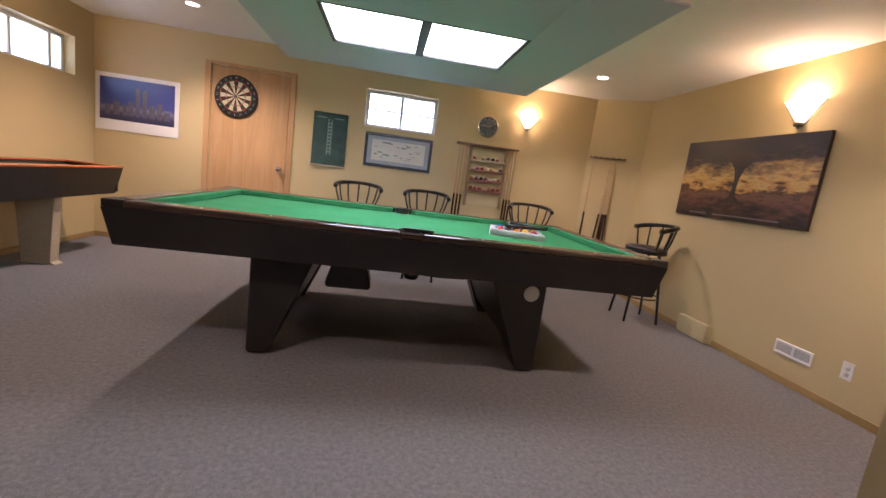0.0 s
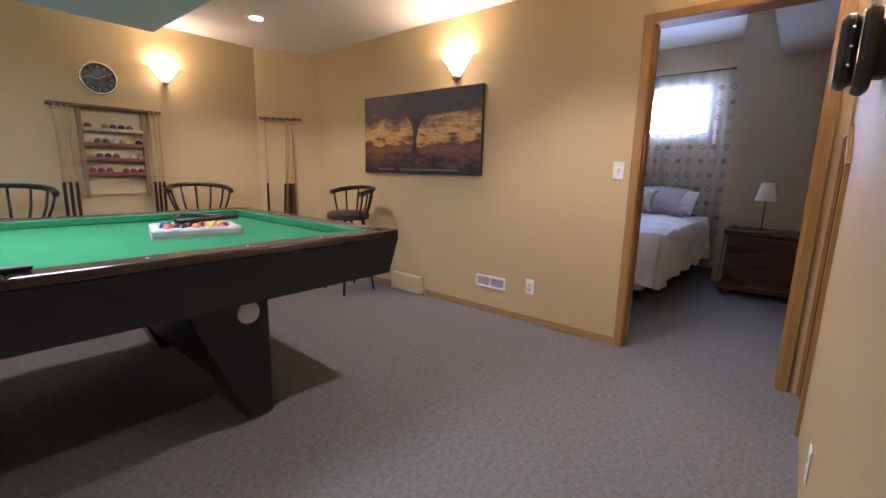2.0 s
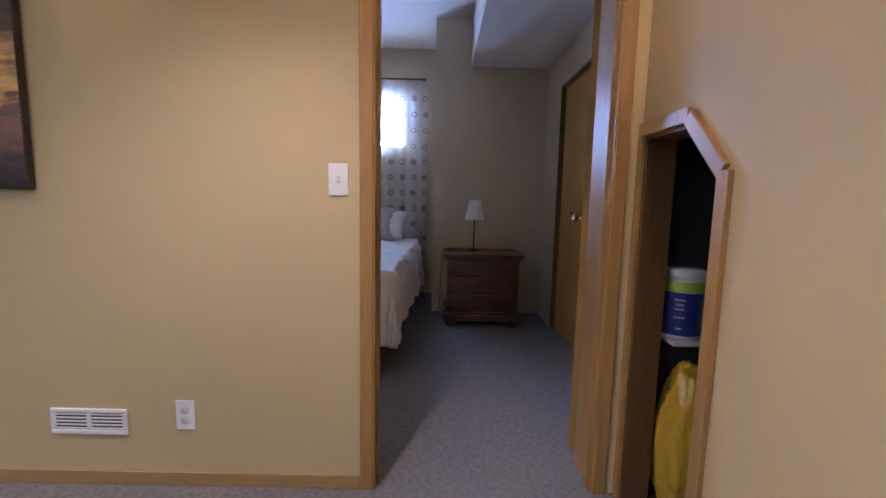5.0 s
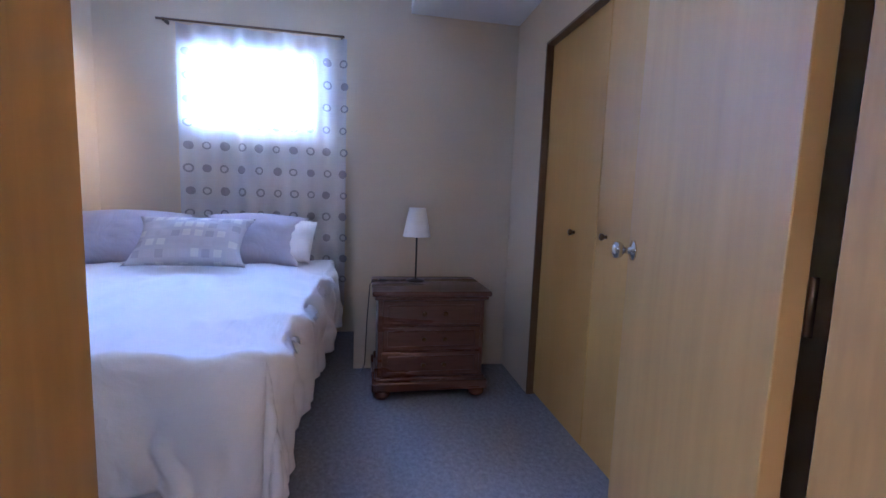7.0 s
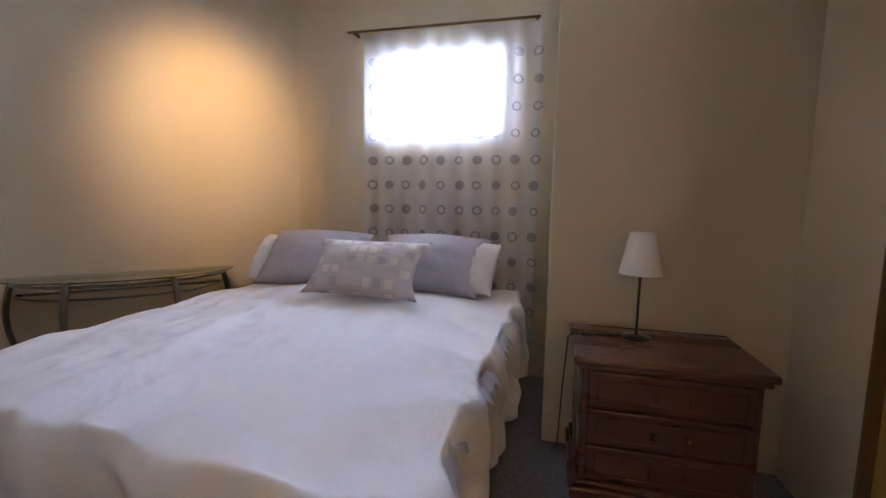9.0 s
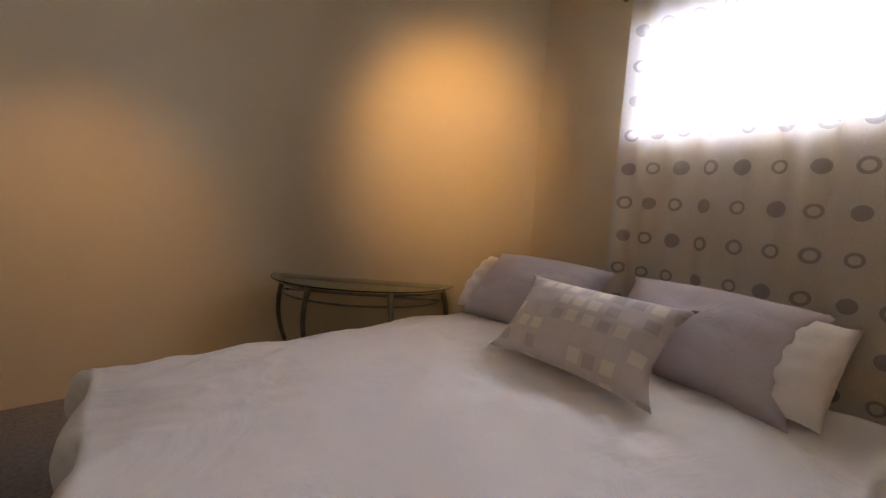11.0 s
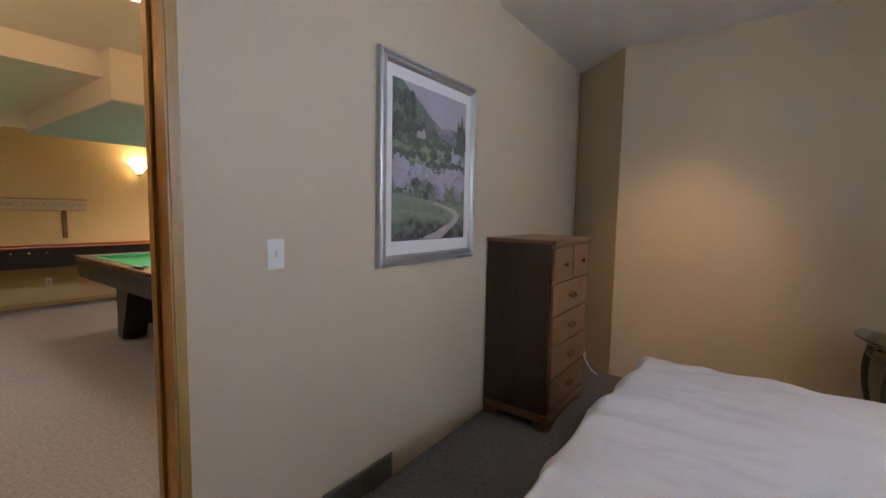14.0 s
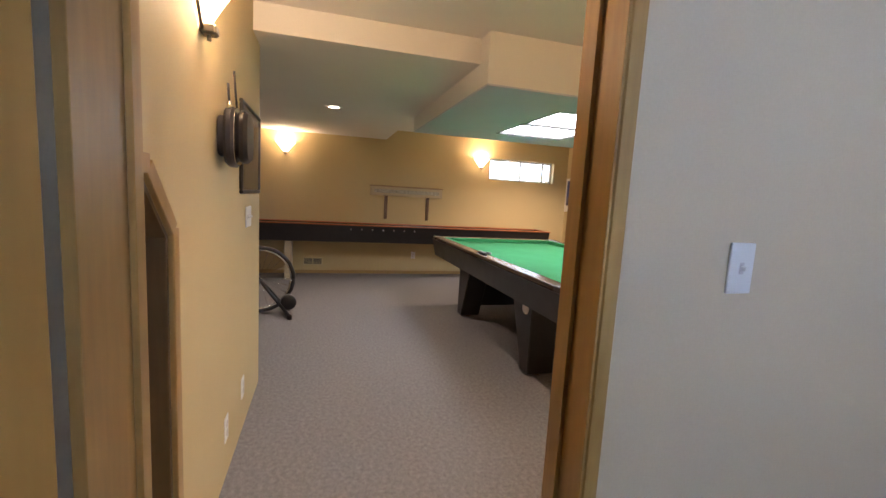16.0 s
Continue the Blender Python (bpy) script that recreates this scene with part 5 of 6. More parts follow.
ck = thing("wall_clock", "round dark wall clock with chrome rim and glossy face", "clock", m=pose(-1.86, YB, 1.83))
part("rim", lathe([(0.118, 0.0), (0.130, 0.012), (0.126, 0.03), (0.115, 0.032), (0.112, 0.02)], 40, m=pose(0, 0, 0, 90)), M_CHROME, ck)
part("face", lathe([(0, 0.018), (0.113, 0.018), (0.113, 0.002), (0, 0.002)], 40, m=pose(0, 0, 0, 90)), paint("clock_face", (0.16, 0.19, 0.20), 0.10, vary=0.35, scale=22, bump=0.0), ck)
for k in range(12):
    a_ = radians(30 * k)
    part("hour_mark", box(-0.004, -0.0195, 0.082, 0.004, -0.0182, 0.102, m=pose(0, 0, 0, 0, 30 * k, 0)), M_NUM, ck)
part("hour_hand", box(-0.004, -0.0215, -0.01, 0.004, -0.020, 0.055, m=pose(0, 0, 0, 0, 60, 0)), M_NUM, ck)
part("minute_hand", box(-0.003, -0.0235, -0.01, 0.003, -0.022, 0.085, m=pose(0, 0, 0, 0, -80, 0)), M_NUM, ck)

M_CUE = paint("maple_cue", (0.52, 0.36, 0.18), 0.3, vary=0.1, scale=10, bump=0.0, stretch=(1, 1, 0.1))
M_CUEBUTT = paint("dark_cue_butt", (0.055, 0.028, 0.02), 0.25, vary=0.2, scale=10, bump=0.0)
M_RACK = paint("rack_wood", (0.36, 0.23, 0.12), 0.42, vary=0.15, scale=8, bump=0.04)
M_RACKTOP = paint("dark_rack_board", (0.16, 0.09, 0.05), 0.42, vary=0.2, scale=8, bump=0.04)


def cue(m, length=1.45, group="pool cues"):
    c = thing("pool_cue", "wooden pool cue with a dark butt standing in the rack", "pool cue", group, m)
    part("butt", lathe([(0, 0), (0.014, 0), (0.0145, 0.01), (0.0115, 0.84)], 10), M_CUEBUTT, c, "dark lacquered butt")
    part("shaft", lathe([(0.0115, 0.84), (0.0065, length - 0.02), (0.0065, length), (0, length)], 10), M_CUE, c, "pale maple shaft")
    return c


rk = thing("cue_rack", "wooden wall rack with shelves of billiard balls between cues", "cue rack", m=pose(-1.805, YB, 0))
part("top_board", box(-0.41, -0.075, 1.585, 0.36, -0.001, 1.610, 0.004), M_RACKTOP, rk, "dark top board with cue clips")
for xa in (-0.235, 0.205):
    part("post", box(xa, -0.05, 0.86, xa + 0.03, -0.001, 1.585, 0.004), M_RACK, rk)
part("back_panel", box(-0.205, -0.012, 0.88, 0.205, -0.001, 1.56, 0.002), M_CREAM, rk)
M_LIP = paint("red_brown_lip", (0.26, 0.10, 0.07), 0.5, vary=0.2, scale=12, bump=0.02)
M_BALLS = [paint("ball_colour", c, 0.18, vary=0.05, bump=0.0) for c in ((0.28, 0.06, 0.05), (0.55, 0.50, 0.40), (0.40, 0.25, 0.08), (0.10, 0.09, 0.16), (0.05, 0.04, 0.04), (0.24, 0.08, 0.10))]
for k, z in enumerate((1.045, 1.165, 1.285, 1.405)):
    part("shelf", box(-0.205, -0.07, z, 0.205, -0.012, z + 0.012, 0.002), M_RACK, rk)
    part("shelf_lip", box(-0.205, -0.078, z, 0.205, -0.070, z + 0.028, 0.002), M_LIP if k < 3 else M_SISAL, rk, "red-brown shelf lip")
    for i in range(7):
        if (i * 3 + k * 2) % 5 == 4:
            continue
        bl = part("billiard_ball", lathe([(0.026 * math.sin(math.pi * q / 10), -0.026 * math.cos(math.pi * q / 10)) for q in range(11)], 14), M_BALLS[(i + 2 * k) % 6 if k else 0])
        bl.matrix_world = pose(-1.805 - 0.17 + 0.057 * i, YB - 0.042, z + 0.0385)
        tagged(bl, "glossy billiard ball on the rack shelf", "ball", "rack balls")
part("foot_board", box(-0.41, -0.09, 0.12, 0.36, -0.001, 0.15, 0.004), M_RACKTOP, rk)
for xx in (-0.37, -0.33, -0.29, 0.26, 0.295, 0.33):
    cue(pose(-1.805 + xx, YB - 0.06, 0.151, 1.0, 0, 0), 1.44)

rk2 = thing("cue_rack", "small dark cue rack bar in the angled corner", "cue rack", m=pose(-0.325, 3.655, 0, 0, 0, -35.4))
part("top_board", box(-0.21, -0.05, 1.650, 0.21, -0.002, 1.668, 0.004), M_RACKTOP, rk2)
for k in range(6):
    part("clip", tube(arc_points(-0.175 + 0.07 * k, -0.05, 0.016, 180, 360, 6, 1.659), 0.006, 6), M_SISAL, rk2, "pale cue clip")
part("foot_board", box(-0.21, -0.10, 0.10, 0.21, -0.002, 0.13, 0.004), M_RACKTOP, rk2)
RM = pose(-0.325, 3.655, 0, 0, 0, -35.4)
for k, (xx, lean) in enumerate(((-0.165, 0.5), (-0.02, 3.0), (0.035, 2.2), (0.07, 1.2), (0.12, -0.6))):
    cue(RM @ pose(xx, -0.062, 0.131, 0.6, lean, 0), 1.5)

# ---- bar chairs ----


def bar_chair(m):
    c = thing("bar_chair", "black bar chair with a curved spindle back and padded seat", "chair", "bar chairs", m)
    part("seat", lathe([(0, 0.70), (0.17, 0.70), (0.195, 0.715), (0.195, 0.735), (0.16, 0.752), (0, 0.756)], 28), M_LEATHER, c, "round dark padded seat")
    part("seat_ring", lathe([(0.19, 0.685), (0.198, 0.69), (0.198, 0.712), (0.19, 0.712)], 28), M_CHAIR, c)
    arm = [(0.245 * math.cos(radians(a)), 0.235 * math.sin(radians(a)), 0.925 + 0.05 * max(0, math.sin(radians(a))) ** 0.7) for a in range(-8, 189, 7)]
    part("backrest", tube(arm, 0.017, 10, radii=[0.017 + 0.006 * abs(math.cos(radians(a))) for a in range(-8, 189, 7)]), M_CHAIR, c, "curved bent-wood back rail")
    for a in (0, 30, 60, 90, 120, 150, 180):
        x, y = math.cos(radians(a)), math.sin(radians(a))
        z = 0.925 + 0.05 * max(0, y) ** 0.7
        part("spindle", tube([(0.175 * x, 0.175 * y, 0.72), (0.215 * x, 0.205 * y, 0.82), (0.243 * x, 0.233 * y, z)], 0.009, 8), M_CHAIR, c)
    for a in (45, 135, 225, 315):
        x, y = math.cos(radians(a)), math.sin(radians(a))
        part("leg", tube([(0.13 * x, 0.13 * y, 0.70), (0.19 * x, 0.19 * y, 0.35), (0.235 * x, 0.235 * y, 0.0)], 0.014, 8, radii=[0.016, 0.015, 0.012]), M_CHAIR, c)
    part("foot_ring", tube([(0.205 * math.cos(radians(a)), 0.205 * math.sin(radians(a)), 0.25) for a in range(0, 361, 15)], 0.008, 8), M_CHAIR, c)
    return c


c0 = bar_chair(pose(-3.29, 3.30, 0, 0, 0, 3))
copy_thing(c0, pose(-2.54, 3.30, 0, 0, 0, -6))
copy_thing(c0, pose(-1.34, 3.28, 0, 0, 0, -12))
copy_thing(c0, pose(-0.37, 2.46, 0, 0, 0, -95))

# ---- shuffleboard table and wall score rack ----
sb = thing("shuffleboard_table", "long black shuffleboard table with an orange wooden rim", "game table", m=pose(-5.83, 0.79, 0))
M_ORANGE = paint("orange_varnished_wood", (0.48, 0.14, 0.035), 0.3, vary=0.15, scale=6, bump=0.02, stretch=(1, 0.1, 1))
M_PLAYFIELD = paint("pale_playfield", (0.60, 0.42, 0.22), 0.2, vary=0.08, scale=5, bump=0.0, stretch=(1, 0.1, 1))
for s in (-1, 1):
    part("side_board", prism([(s * 0.27, 0.835), (s * 0.225, 0.835), (s * 0.16, 0.58), (s * 0.20, 0.58)], -2.39, 2.39, 0.004, m=Matrix(((1, 0, 0, 0), (0, 0, 1, 0), (0, 1, 0, 0), (0, 0, 0, 1)))), M_BLACK, sb, "black leaning side board")
    part("end_board", box(-0.225, s * 2.36, 0.60, 0.225, s * 2.39, 0.835, 0.003), M_BLACK, sb)
    part("rim", box(s * 0.275, -2.40, 0.8355, s * 0.222, 2.40, 0.852, 0.005), M_ORANGE, sb, "orange wooden rim")
    part("rim", box(-0.2215, s * 2.345, 0.8355, 0.2215, s * 2.40, 0.852, 0.005), M_ORANGE, sb, "orange wooden rim")
part("playfield", box(-0.17, -2.28, 0.77, 0.17, 2.28, 0.815, 0.004), M_PLAYFIELD, sb, "pale polished playing board")
part("cradle", box(-0.16, -2.36, 0.59, 0.16, 2.36, 0.62), M_BLACK, sb)
for yy in (-1.78, 1.72):
    part("leg", prism([(-0.15, 0.60), (0.15, 0.60), (0.11, 0.02), (0.15, 0.0), (-0.15, 0.0), (-0.11, 0.02)], yy - 0.05, yy + 0.05, 0.003, m=Matrix(((1, 0, 0, 0), (0, 0, 1, 0), (0, 1, 0, 0), (0, 0, 0, 1)))), M_SISAL if yy < 0 or yy > 1 else M_BLACK, sb, "pale wooden trestle leg" if yy < 0 or yy > 1 else "")
for k in range(7):
    part("counter_bead", lathe([(0, 0), (0.012, 0.002), (0.014, 0.012), (0, 0.016)], 10, m=pose(0.262, -0.9 + 0.16 * k, 0.78, 0, 100)), M_CHROME, sb, "small metal stud")

sr = thing("score_rack", "pale wooden wall scoreboard on two brown brackets", "scoreboard", m=pose(XL, 0.82, 0.06))
part("board", box(0.03, -0.60, 1.24, 0.06, 0.60, 1.39, 0.006), M_SISAL, sr)
part("board_top", box(0.02, -0.61, 1.385, 0.075, 0.61, 1.405, 0.005), M_RACK, sr)
part("score_strip", box(0.0605, -0.54, 1.285, 0.064, 0.54, 1.345), paint("score_strip_print", (0.50, 0.46, 0.36), 0.5, vary=0.3, scale=30, bump=0.0), sr)
for yy in (-0.34, 0.36):
    part("bracket", box(0.001, yy - 0.025, 0.86, 0.03, yy + 0.025, 1.39, 0.004), M_RACKTOP, sr)

# ---- wall plates, vents ----


def plate(m, toggles, kind="switch"):
    """A cover plate in the xz plane that stands out to -y; its centre at the origin."""
    w_ = 0.035 + 0.0233 * (toggles - 1) if kind == "switch" else 0.035
    if kind == "switch":
        t_ = thing("light_switch", "white light switch plate with %s" % ("one toggle" if toggles == 1 else "three toggles"), "light switch", "", m)
    else:
        t_ = thing("wall_outlet", "white wall outlet plate above the baseboard", "outlet", "wall outlets", m)
    part("plate", box(-w_, -0.006, -0.057, w_, -0.0005, 0.057, 0.003, seg=2), M_WHITE, t_)
    if kind == "switch":
        for i in range(toggles):
            xx = (i - (toggles - 1) / 2) * 0.046
            part("toggle_slot", box(xx - 0.006, -0.0068, -0.013, xx + 0.006, -0.0058, 0.013), M_SHEET, t_)
            part("toggle", box(xx - 0.004, -0.018, -0.001, xx + 0.004, -0.006, 0.008, 0.001, m=pose(0, 0, 0, 15)), M_WHITE, t_)
    else:
        for zz in (-0.02, 0.02):
            part("socket", lathe([(0, 0.0075), (0.016, 0.0075), (0.017, 0.0055)], 16, m=pose(0, 0, zz, 90)), M_SHEET, t_)
    return t_


plate(pose(0, 0.140, 1.172, 0, 0, -90), 1)
plate(pose(0.12, 0.373, 1.205, 0, 0, 90), 1)
plate(pose(-1.738, YS, 1.156, 0, 0, 180), 3)
plate(pose(0, 0.722, 0.285, 0, 0, -90), 1, "outlet")
plate(pose(-1.15, YS, 0.235, 0, 0, 180), 1, "outlet")
plate(pose(-1.56, YS, 0.240, 0, 0, 180), 1, "outlet")
plate(pose(XL, 0.98, 0.32, 0, 0, 90), 1, "outlet")


def vent(m, w_, h_, material, label, rows_n=5):
    v = thing("wall_vent", label, "air vent", "wall vents", m)
    for b in frame_bars(w_, h_, 0.016, 0.012, 0.003):
        part("frame_bar", b, material, v)
    # no duct is built: a dark plate gives the shade between the slats
    part("backing", box(0.016, -0.003, 0.016, w_ - 0.016, -0.001, h_ - 0.016), M_VENTDARK, v, "dark plate standing in for the shade behind the slats")
    for k in range(rows_n):
        z = 0.016 + (h_ - 0.032) * (k + 0.5) / rows_n
        part("slat", box(0.017, -0.009, z - 0.003, w_ - 0.017, -0.004, z + 0.002, 0.0008), material, v)
    part("divider", box(w_ / 2 - 0.006, -0.0115, 0.016, w_ / 2 + 0.006, -0.003, h_ - 0.016), material, v)
    return v


vent(pose(0, 1.225, 0.205, 0, 0, -90), 0.285, 0.10, M_WHITE, "white metal wall vent with slats above the baseboard")
vent(pose(XL, -0.80, 0.13, 0, 0, 90), 0.30, 0.13, M_CREAM, "cream metal wall vent with slats under the game table")
vent(pose(0.12, 0.58, 0.004, 0, 0, 90), 0.44, 0.13, paint("brown_grille", (0.22, 0.19, 0.15), 0.5, bump=0.02), "brown metal return-air grille at the floor", 9)
bxr = part("baseboard_box", box(-0.055, 1.83, 0.001, -0.0005, 2.21, 0.165, 0.008, seg=2), M_CREAM)
tagged(bxr, "ochre painted boxed cover standing out from the wall", "cover box")

# ---- things on and under the pool table ----
M_CARTON = paint("white_carton", (0.56, 0.56, 0.53), 0.8, vary=0.10, scale=12, bump=0.1)
tr = thing("ball_tray", "white moulded carton tray of coloured pool balls", "ball tray", m=pose(-1.99, 1.66, ZT - 0.0398, 0, 0, -14))
part("tray", box(-0.20, -0.16, 0.0, 0.20, 0.16, 0.006, 0.002), M_CARTON, tr)
for xa, ya, xb, yb in ((-0.20, -0.16, 0.20, -0.10), (-0.20, 0.10, 0.20, 0.16), (-0.20, -0.0995, -0.16, 0.0995), (0.16, -0.0995, 0.20, 0.0995)):
    part("tray_rim", box(xa, ya, 0.0062, xb, yb, 0.042, 0.008, seg=2), M_CARTON, tr)
for i in range(6):
    for s in (-1, 1):
        part("tray_cup", lathe([(0.020, 0.0), (0.032, 0.045), (0.029, 0.045), (0.017, 0.004)], 12, m=pose(-0.167 + 0.067 * i, s * 0.128, 0.001)), M_CARTON, tr)
random.seed(12)
cols = [(0.6, 0.04, 0.03), (0.72, 0.52, 0.04), (0.04, 0.06, 0.36), (0.02, 0.02, 0.02), (0.42, 0.03, 0.08), (0.03, 0.20, 0.08), (0.60, 0.20, 0.03), (0.75, 0.72, 0.65)]
for i in range(5):
    for j in range(3):
        bl = part("pool_ball", lathe([(0.0285 * math.sin(math.pi * q / 10), -0.0285 * math.cos(math.pi * q / 10)) for q in range(11)], 16), paint("pool_ball_colour", cols[(i * 3 + j * 5) % 8], 0.1, vary=0.01, bump=0.0))
        bl.matrix_world = tr.matrix_world @ pose(-0.125 + 0.0625 * i, -0.066 + 0.066 * j, 0.035)
        tagged(bl, "glossy coloured pool ball in the tray", "ball", "pool balls in the tray")
rkk = thing("ball_triangle", "black plastic ball triangle lying across the tray", "rack", m=pose(-1.93, 1.76, ZT + 0.018, 0, 0, 10))
tri = [(-0.17, -0.09), (0.17, -0.09), (0.0, 0.20)]
for i in range(3):
    a, c = tri[i], tri[(i + 1) % 3]
    part("bar", tube([(*a, 0.013), (*c, 0.013)], 0.012, 8), M_BLACK, rkk)
br = thing("bridge_brush", "dark table brush lying on the near rail", "brush", m=pose(-2.79, 0.905, ZT + 0.004, 0, 0, -2) @ Matrix.Diagonal((1, 1, 0.6, 1)))
part("handle", box(-0.085, -0.018, 0.012, 0.085, 0.018, 0.03, 0.007, seg=2), M_BLACK, br)
part("bristles", box(-0.08, -0.014, 0.0005, 0.08, 0.014, 0.012, 0.002), M_CUEBUTT, br)
bk = thing("ball_box", "black moulded ball return box under the pool table", "ball box", m=pose(-3.18, 1.45, 0))
part("box_body", prism([(-0.14, 0.345), (0.14, 0.345), (0.15, 0.37), (0.115, 0.50), (-0.115, 0.50), (-0.15, 0.37)], -0.10, 0.10, 0.010, m=Matrix(((1, 0, 0, 0), (0, 0, 1, 0), (0, 1, 0, 0), (0, 0, 0, 1)))), M_BLACK, bk)
for e in (-0.09, 0.09):
    part("hanger", box(e - 0.012, -0.012, 0.49, e + 0.012, 0.012, 0.672, 0.003), M_BLACK, bk)
rr_ = thing("ball_return", "dark metal ball runner with a hanging cable under the table", "ball return", m=pose(-2.76, 1.45, 0))
part("bowl", lathe([(0, 0.43), (0.045, 0.435), (0.06, 0.47), (0.058, 0.51), (0.052, 0.51)], 18), M_PEWTER, rr_)
part("hanger", tube([(0, 0.05, 0.50), (0, 0.05, 0.672)], 0.008, 8), M_BLACK, rr_)
part("cable", tube([(0.05, 0, 0.47), (0.2, 0.02, 0.455), (0.38, 0.02, 0.462), (0.52, 0, 0.50), (0.60, 0, 0.66)], 0.006, 6), M_BLACK, rr_)

# ---- stair wall: device with two antennas ----
bg = thing("wireless_router", "rounded black wall-mounted router with two thin antennas", "router", m=pose(-1.075, YS, 1.395, 0, 0, 180))


def oval_shell(w_, h_, y0, y1, z0, bevel):
    """A rounded upright plate in the xz plane between depths y0 and y1."""
    pts = []
    for q in range(28):
        a_ = 2 * math.pi * q / 28
        c_, s_ = math.cos(a_), math.sin(a_)
        pts.append((w_ / 2 * math.copysign(abs(c_) ** 0.6, c_), z0 + h_ / 2 + h_ / 2 * math.copysign(abs(s_) ** 0.6, s_)))
    return prism(pts, 0, y1 - y0, bevel, m=Matrix.Translation((0, -y0, 0)) @ pose(0, 0, 0, 90))


part("mounting_plate", oval_shell(0.13, 0.16, 0.001, 0.030, 0.04, 0.004), M_LEATHER, bg)
part("rear_shell", oval_shell(0.215, 0.235, 0.030, 0.066, 0.0, 0.010), M_LEATHER, bg, "matt black rear shell")
part("front_shell", oval_shell(0.190, 0.205, 0.070, 0.112, 0.018, 0.014), M_BLACK, bg, "glossy black front shell")
part("chrome_band", oval_shell(0.200, 0.215, 0.0662, 0.0698, 0.012, 0.001), M_CHROME, bg, "thin chrome band")
for e in (-0.075, 0.075):
    part("antenna_socket", tube([(e, -0.048, 0.215), (e, -0.048, 0.245)], 0.009, 10), M_CHROME, bg)
part("antenna", tube([(-0.075, -0.048, 0.245), (-0.085, -0.046, 0.31)], 0.0045, 8), M_LEATHER, bg)
part("antenna", tube([(0.075, -0.048, 0.245), (0.062, -0.040, 0.39)], 0.0045, 8), M_LEATHER, bg)
for zz in (0.05, 0.10, 0.15):
    part("status_stud", lathe([(0, 0.004), (0.004, 0.003), (0.005, 0)], 8, m=pose(0.093, -0.085, zz + 0.02, 0, 90)), M_CHROME, bg)

# ---- bicycle on a trainer stand ----
bi = thing("bicycle", "bicycle with spoked wheel and white saddle on a black trainer stand", "bicycle", m=pose(-3.85, -1.13, 0, 0, 0, 12))


def wheel(name, m):
    w_ = part(name, tube([(0, 0.31 * math.cos(radians(a)), 0.31 * math.sin(radians(a))) for a in range(0, 361, 10)], 0.011, 8, m=m), M_CHROME, bi, "silver wheel rim")
    part("tyre", tube([(0, 0.333 * math.cos(radians(a)), 0.333 * math.sin(radians(a))) for a in range(0, 361, 10)], 0.021, 10, m=m), M_BLACK, w_, "black rubber tyre")
    part("hub", tube([(-0.05, 0, 0), (0.05, 0, 0)], 0.018, 12, m=m), M_CHROME, w_)
    for k in range(24):
        a, c = radians(15 * k), radians(15 * k + (22 if k % 2 else -22))
        part("spoke", tube([(0.02 if k % 2 else -0.02, 0.018 * math.cos(c), 0.018 * math.sin(c)), (0, 0.30 * math.cos(a), 0.30 * math.sin(a))], 0.0016, 4, m=m), M_CHROME, w_)
    return w_


wheel("wheel", pose(0, 0, 0.37))
wheel("wheel", pose(0, -1.02, 0.37))
for pts, r_ in (([(0, -0.44, 0.31), (0, -0.14, 0.85)], 0.017), ([(0, -0.17, 0.80), (0, -0.72, 0.84)], 0.018), ([(0, -0.44, 0.31), (0, -0.76, 0.78)], 0.02), ([(0.05, 0, 0.37), (0.02, -0.44, 0.31)], 0.011), ([(-0.05, 0, 0.37), (-0.02, -0.44, 0.31)], 0.011), ([(0.05, 0, 0.37), (0.015, -0.16, 0.79)], 0.009), ([(-0.05, 0, 0.37), (-0.015, -0.16, 0.79)], 0.009), ([(0, -0.72, 0.90), (0, -0.80, 0.70)], 0.018), ([(0.05, -0.82, 0.68), (0.05, -1.02, 0.37)], 0.013), ([(-0.05, -0.82, 0.68), (-0.05, -1.02, 0.37)], 0.013), ([(-0.25, -0.66, 0.98), (0, -0.72, 0.97), (0.25, -0.66, 0.98)], 0.013)):
    part("frame_tube", tube(pts, r_, 10), M_BLACK, bi)
part("saddle", prism([(-0.07, 0.10), (0.07, 0.10), (0.05, 0.0), (0.018, -0.14), (-0.018, -0.14), (-0.05, 0.0)], 0.905, 0.945, 0.015, m=pose(0, -0.13, 0)), M_WHITE, bi, "white saddle")
part("seat_post", tube([(0, -0.14, 0.84), (0, -0.12, 0.91)], 0.013, 10), M_CHROME, bi)
part("chain_ring", lathe([(0.02, 0), (0.09, 0.001), (0.09, 0.005), (0.02, 0.006)], 24, m=pose(0.04, -0.44, 0.31, 0, 90)), M_BLACK, bi)
part("crank", box(0.048, -0.45, 0.14, 0.06, -0.43, 0.32, 0.004), M_CHROME, bi)
part("pedal", box(0.06, -0.48, 0.125, 0.14, -0.40, 0.15, 0.005), M_BLACK, bi)
ts = thing("trainer_stand", "black folding bicycle trainer stand on rubber feet", "trainer stand", m=pose(-3.85, -1.13, 0, 0, 0, 12))
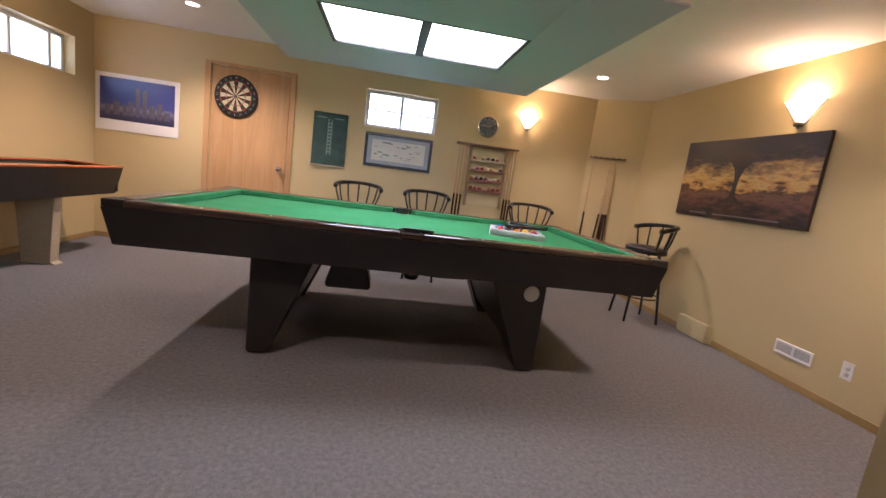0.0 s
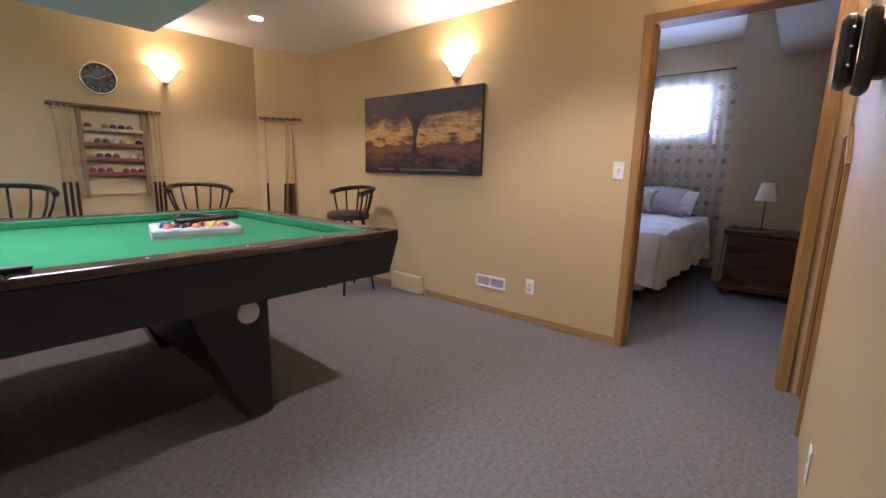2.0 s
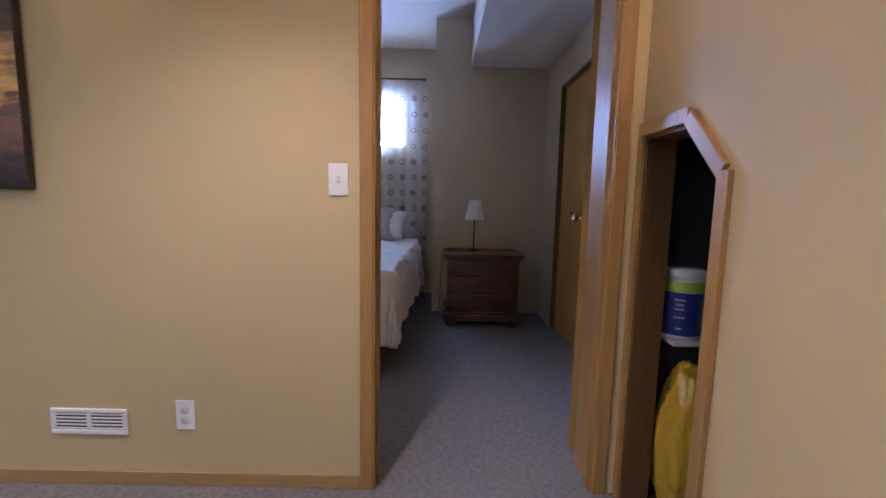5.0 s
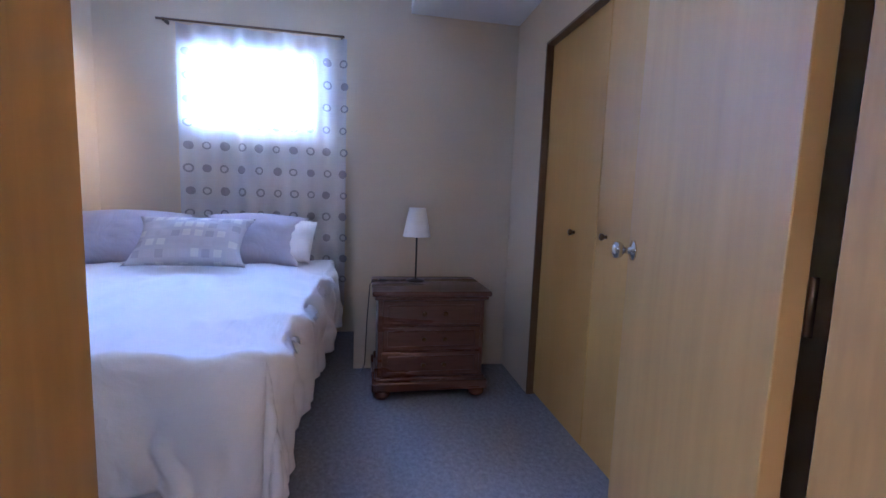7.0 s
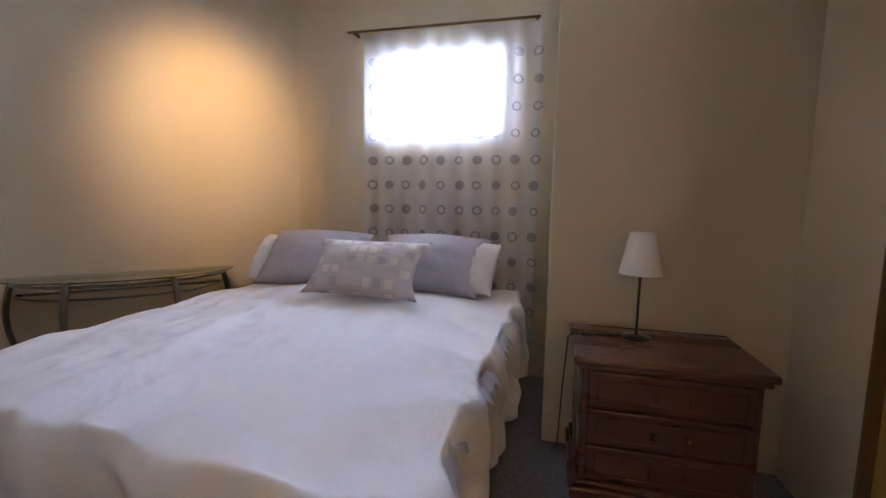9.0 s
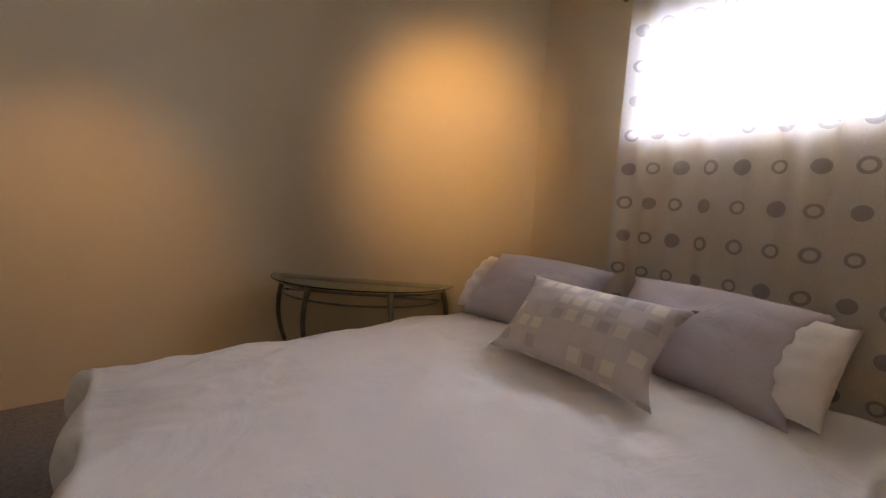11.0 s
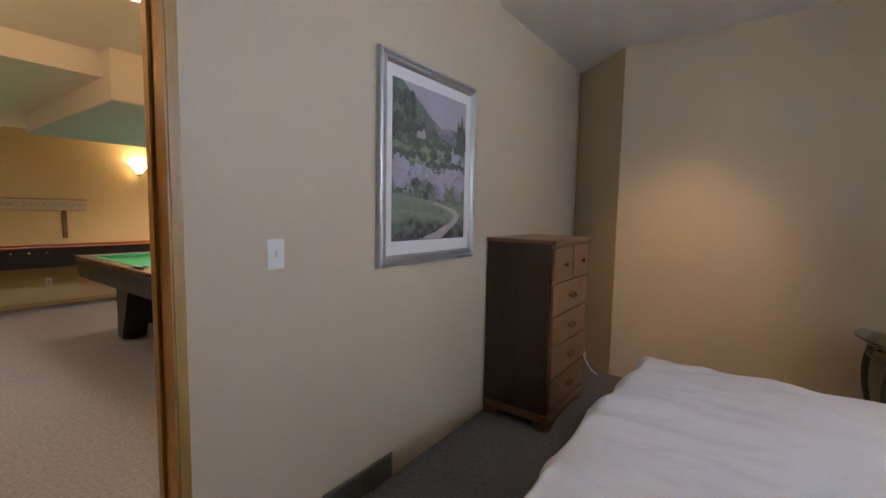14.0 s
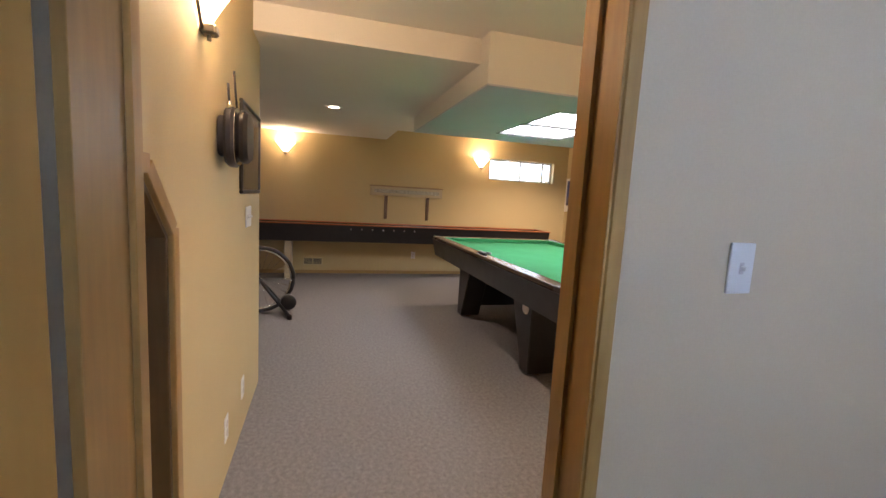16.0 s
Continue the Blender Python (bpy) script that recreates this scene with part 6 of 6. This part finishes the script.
for s in (-1, 1):
    part("leg", tube([(s * 0.085, 0, 0.37), (s * 0.12, 0.05, 0.30), (s * 0.27, 0.26, 0.028)], 0.016, 10), M_BLACK, ts)
    part("leg", tube([(s * 0.085, 0, 0.37), (s * 0.20, -0.24, 0.028)], 0.016, 10), M_BLACK, ts)
    part("rubber_foot", lathe([(0, 0), (0.024, 0.0), (0.026, 0.03), (0.016, 0.05), (0, 0.05)], 12, m=pose(s * 0.27, 0.26, 0)), M_LEATHER, ts)
    part("rubber_foot", lathe([(0, 0), (0.024, 0.0), (0.026, 0.03), (0.016, 0.05), (0, 0.05)], 12, m=pose(s * 0.20, -0.24, 0)), M_LEATHER, ts)
part("cross_bar", tube([(-0.26, 0.25, 0.035), (0.26, 0.25, 0.035)], 0.014, 10), M_BLACK, ts)
part("flywheel", lathe([(0, -0.05), (0.07, -0.05), (0.078, -0.04), (0.078, 0.04), (0.07, 0.05), (0, 0.05)], 24, m=pose(0.10, 0.27, 0.14, 0, 90)), M_BLACK, ts, "black resistance drum")
part("drum_bracket", box(0.03, 0.22, 0.03, 0.07, 0.30, 0.16, 0.006), M_PEWTER, ts)

# ---- cupboard under the stairs ----
# shelf, tub whites and clear film are coloured duller to carry the cupboard's shade
shf = part("shelf", box(-0.066, -1.955, 0.61, 0.102, -1.055, 0.628, 0.003), paint("dimmed_shelf_white", (0.42, 0.41, 0.39), 0.5, vary=0.1, scale=12, bump=0.05))
tagged(shf, "white painted narrow cupboard shelf, greyed for shade", "shelf")
M_NAVYLABEL = paint("navy_label", (0.015, 0.025, 0.14), 0.35, vary=0.1, scale=20, bump=0.0)
cn = thing("canister", "navy-labelled white tub with a lime green band", "tub", m=pose(0.020, -1.115, 0.628) @ Matrix.Diagonal((1.15, 1.15, 1.15, 1)))
part("tub", lathe([(0, 0), (0.062, 0), (0.066, 0.01), (0.066, 0.20), (0.060, 0.205), (0, 0.205)], 28), M_CARTON, cn)
part("label", lathe([(0.0668, 0.015), (0.0668, 0.15)], 28), M_NAVYLABEL, cn, "navy blue label")
part("band", lathe([(0.0668, 0.152), (0.0668, 0.185)], 28), paint("lime_band", (0.38, 0.52, 0.05), 0.4, bump=0.0), cn, "lime green band")
part("lid", lathe([(0, 0.22), (0.060, 0.22), (0.066, 0.214), (0.066, 0.19)], 28), M_CARTON, cn)
lt = bmesh.new()
for k, (wa, za) in enumerate(((0.5, 0.125), (0.34, 0.11), (0.40, 0.096), (0.46, 0.07), (0.2, 0.035))):
    n_ = 8
    for i in range(n_):
        a0 = radians(150) - wa / 2 + wa * i / n_
        a1 = a0 + wa / n_ * (0.72 if k < 4 else 1)
        q = [lt.verts.new((0.0675 * math.cos(a), 0.0675 * math.sin(a), z)) for a, z in ((a0, za), (a1, za), (a1, za + 0.0055), (a0, za + 0.0055))]
        lt.faces.new(q)
part("lettering", lt, paint("dull_white_print", (0.42, 0.43, 0.46), 0.5, bump=0.0), cn, "small unreadable white lettering")
pk = thing("package", "crumpled white plastic package with a dark label", "package", m=pose(-0.025, -1.235, 0.628, 0, 0, 50) @ Matrix.Diagonal((0.62, 0.62, 1.18, 1)))
b = box(-0.05, -0.06, 0, 0.05, 0.06, 0.20, 0.02, seg=3)
bmesh.ops.subdivide_edges(b, edges=b.edges[:], cuts=2, use_grid_fill=True)
for v in b.verts:
    k = noise.noise(v.co * 22)
    v.co.x += k * 0.012
    v.co.y += noise.noise(v.co * 30 + Vector((5, 0, 0))) * 0.01
    v.co.z = max(0.0, v.co.z)
part("bag", b, M_CARTON, pk)
part("label", box(-0.025, 0.066, 0.13, 0.03, 0.069, 0.18), M_NAVYLABEL, pk, "dark label")


def crumple(name, label, cat, m, size, material, amp, seed):
    b = bmesh.new()
    bmesh.ops.create_icosphere(b, subdivisions=5, radius=1)
    for v in b.verts:
        k = 1 + amp * noise.noise(v.co * 2.1 + Vector((seed, 0, 0))) + amp * 0.6 * abs(noise.noise(v.co * 5.5 + Vector((0, seed, 0)))) - amp * 0.35 * abs(noise.noise(v.co * 11 + Vector((0, 0, seed))))
        v.co = Vector((v.co.x * size[0] * k, v.co.y * size[1] * k, max(v.co.z * size[2] * k, -size[2] * 0.72)))
    for f in b.faces:
        f.smooth = True
    bmesh.ops.translate(b, vec=(0, 0, size[2] * 0.72), verts=b.verts)
    o = part(name, b, material)
    o.matrix_world = m
    return tagged(o, label, cat)


M_CLEARBAG = paint("clear_plastic_film", (0.10, 0.105, 0.10), 0.12, vary=0.3, scale=14, fine=60, bump=0.3)
crumple("plastic_bag", "crinkled clear plastic bag stuffed on the shelf", "plastic bag", pose(0.010, -1.46, 0.628), (0.080, 0.19, 0.33), M_CLEARBAG, 0.45, 2.0)
crumple("yellow_bag", "stuffed yellow plastic bag on the floor", "bag", pose(-0.035, -1.135, 0.0), (0.10, 0.10, 0.30), paint("yellow_plastic", (0.50, 0.32, 0.015), 0.3, vary=0.12, scale=10, bump=0.1), 0.2, 5.0)
crumple("white_bag", "stuffed pale plastic bag with printed bars", "bag", pose(-0.12, -1.36, 0.0), (0.12, 0.12, 0.33), paint("pale_plastic", (0.50, 0.53, 0.55), 0.3, vary=0.2, scale=9, bump=0.2), 0.25, 8.0)
crumple("foliage_bundle", "bundle of dark artificial greenery on the shelf", "greenery", pose(-0.01, -1.85, 0.628), (0.075, 0.10, 0.14), paint("dark_greenery", (0.03, 0.05, 0.025), 0.7, vary=0.5, scale=30, bump=0.5), 0.9, 3.0)
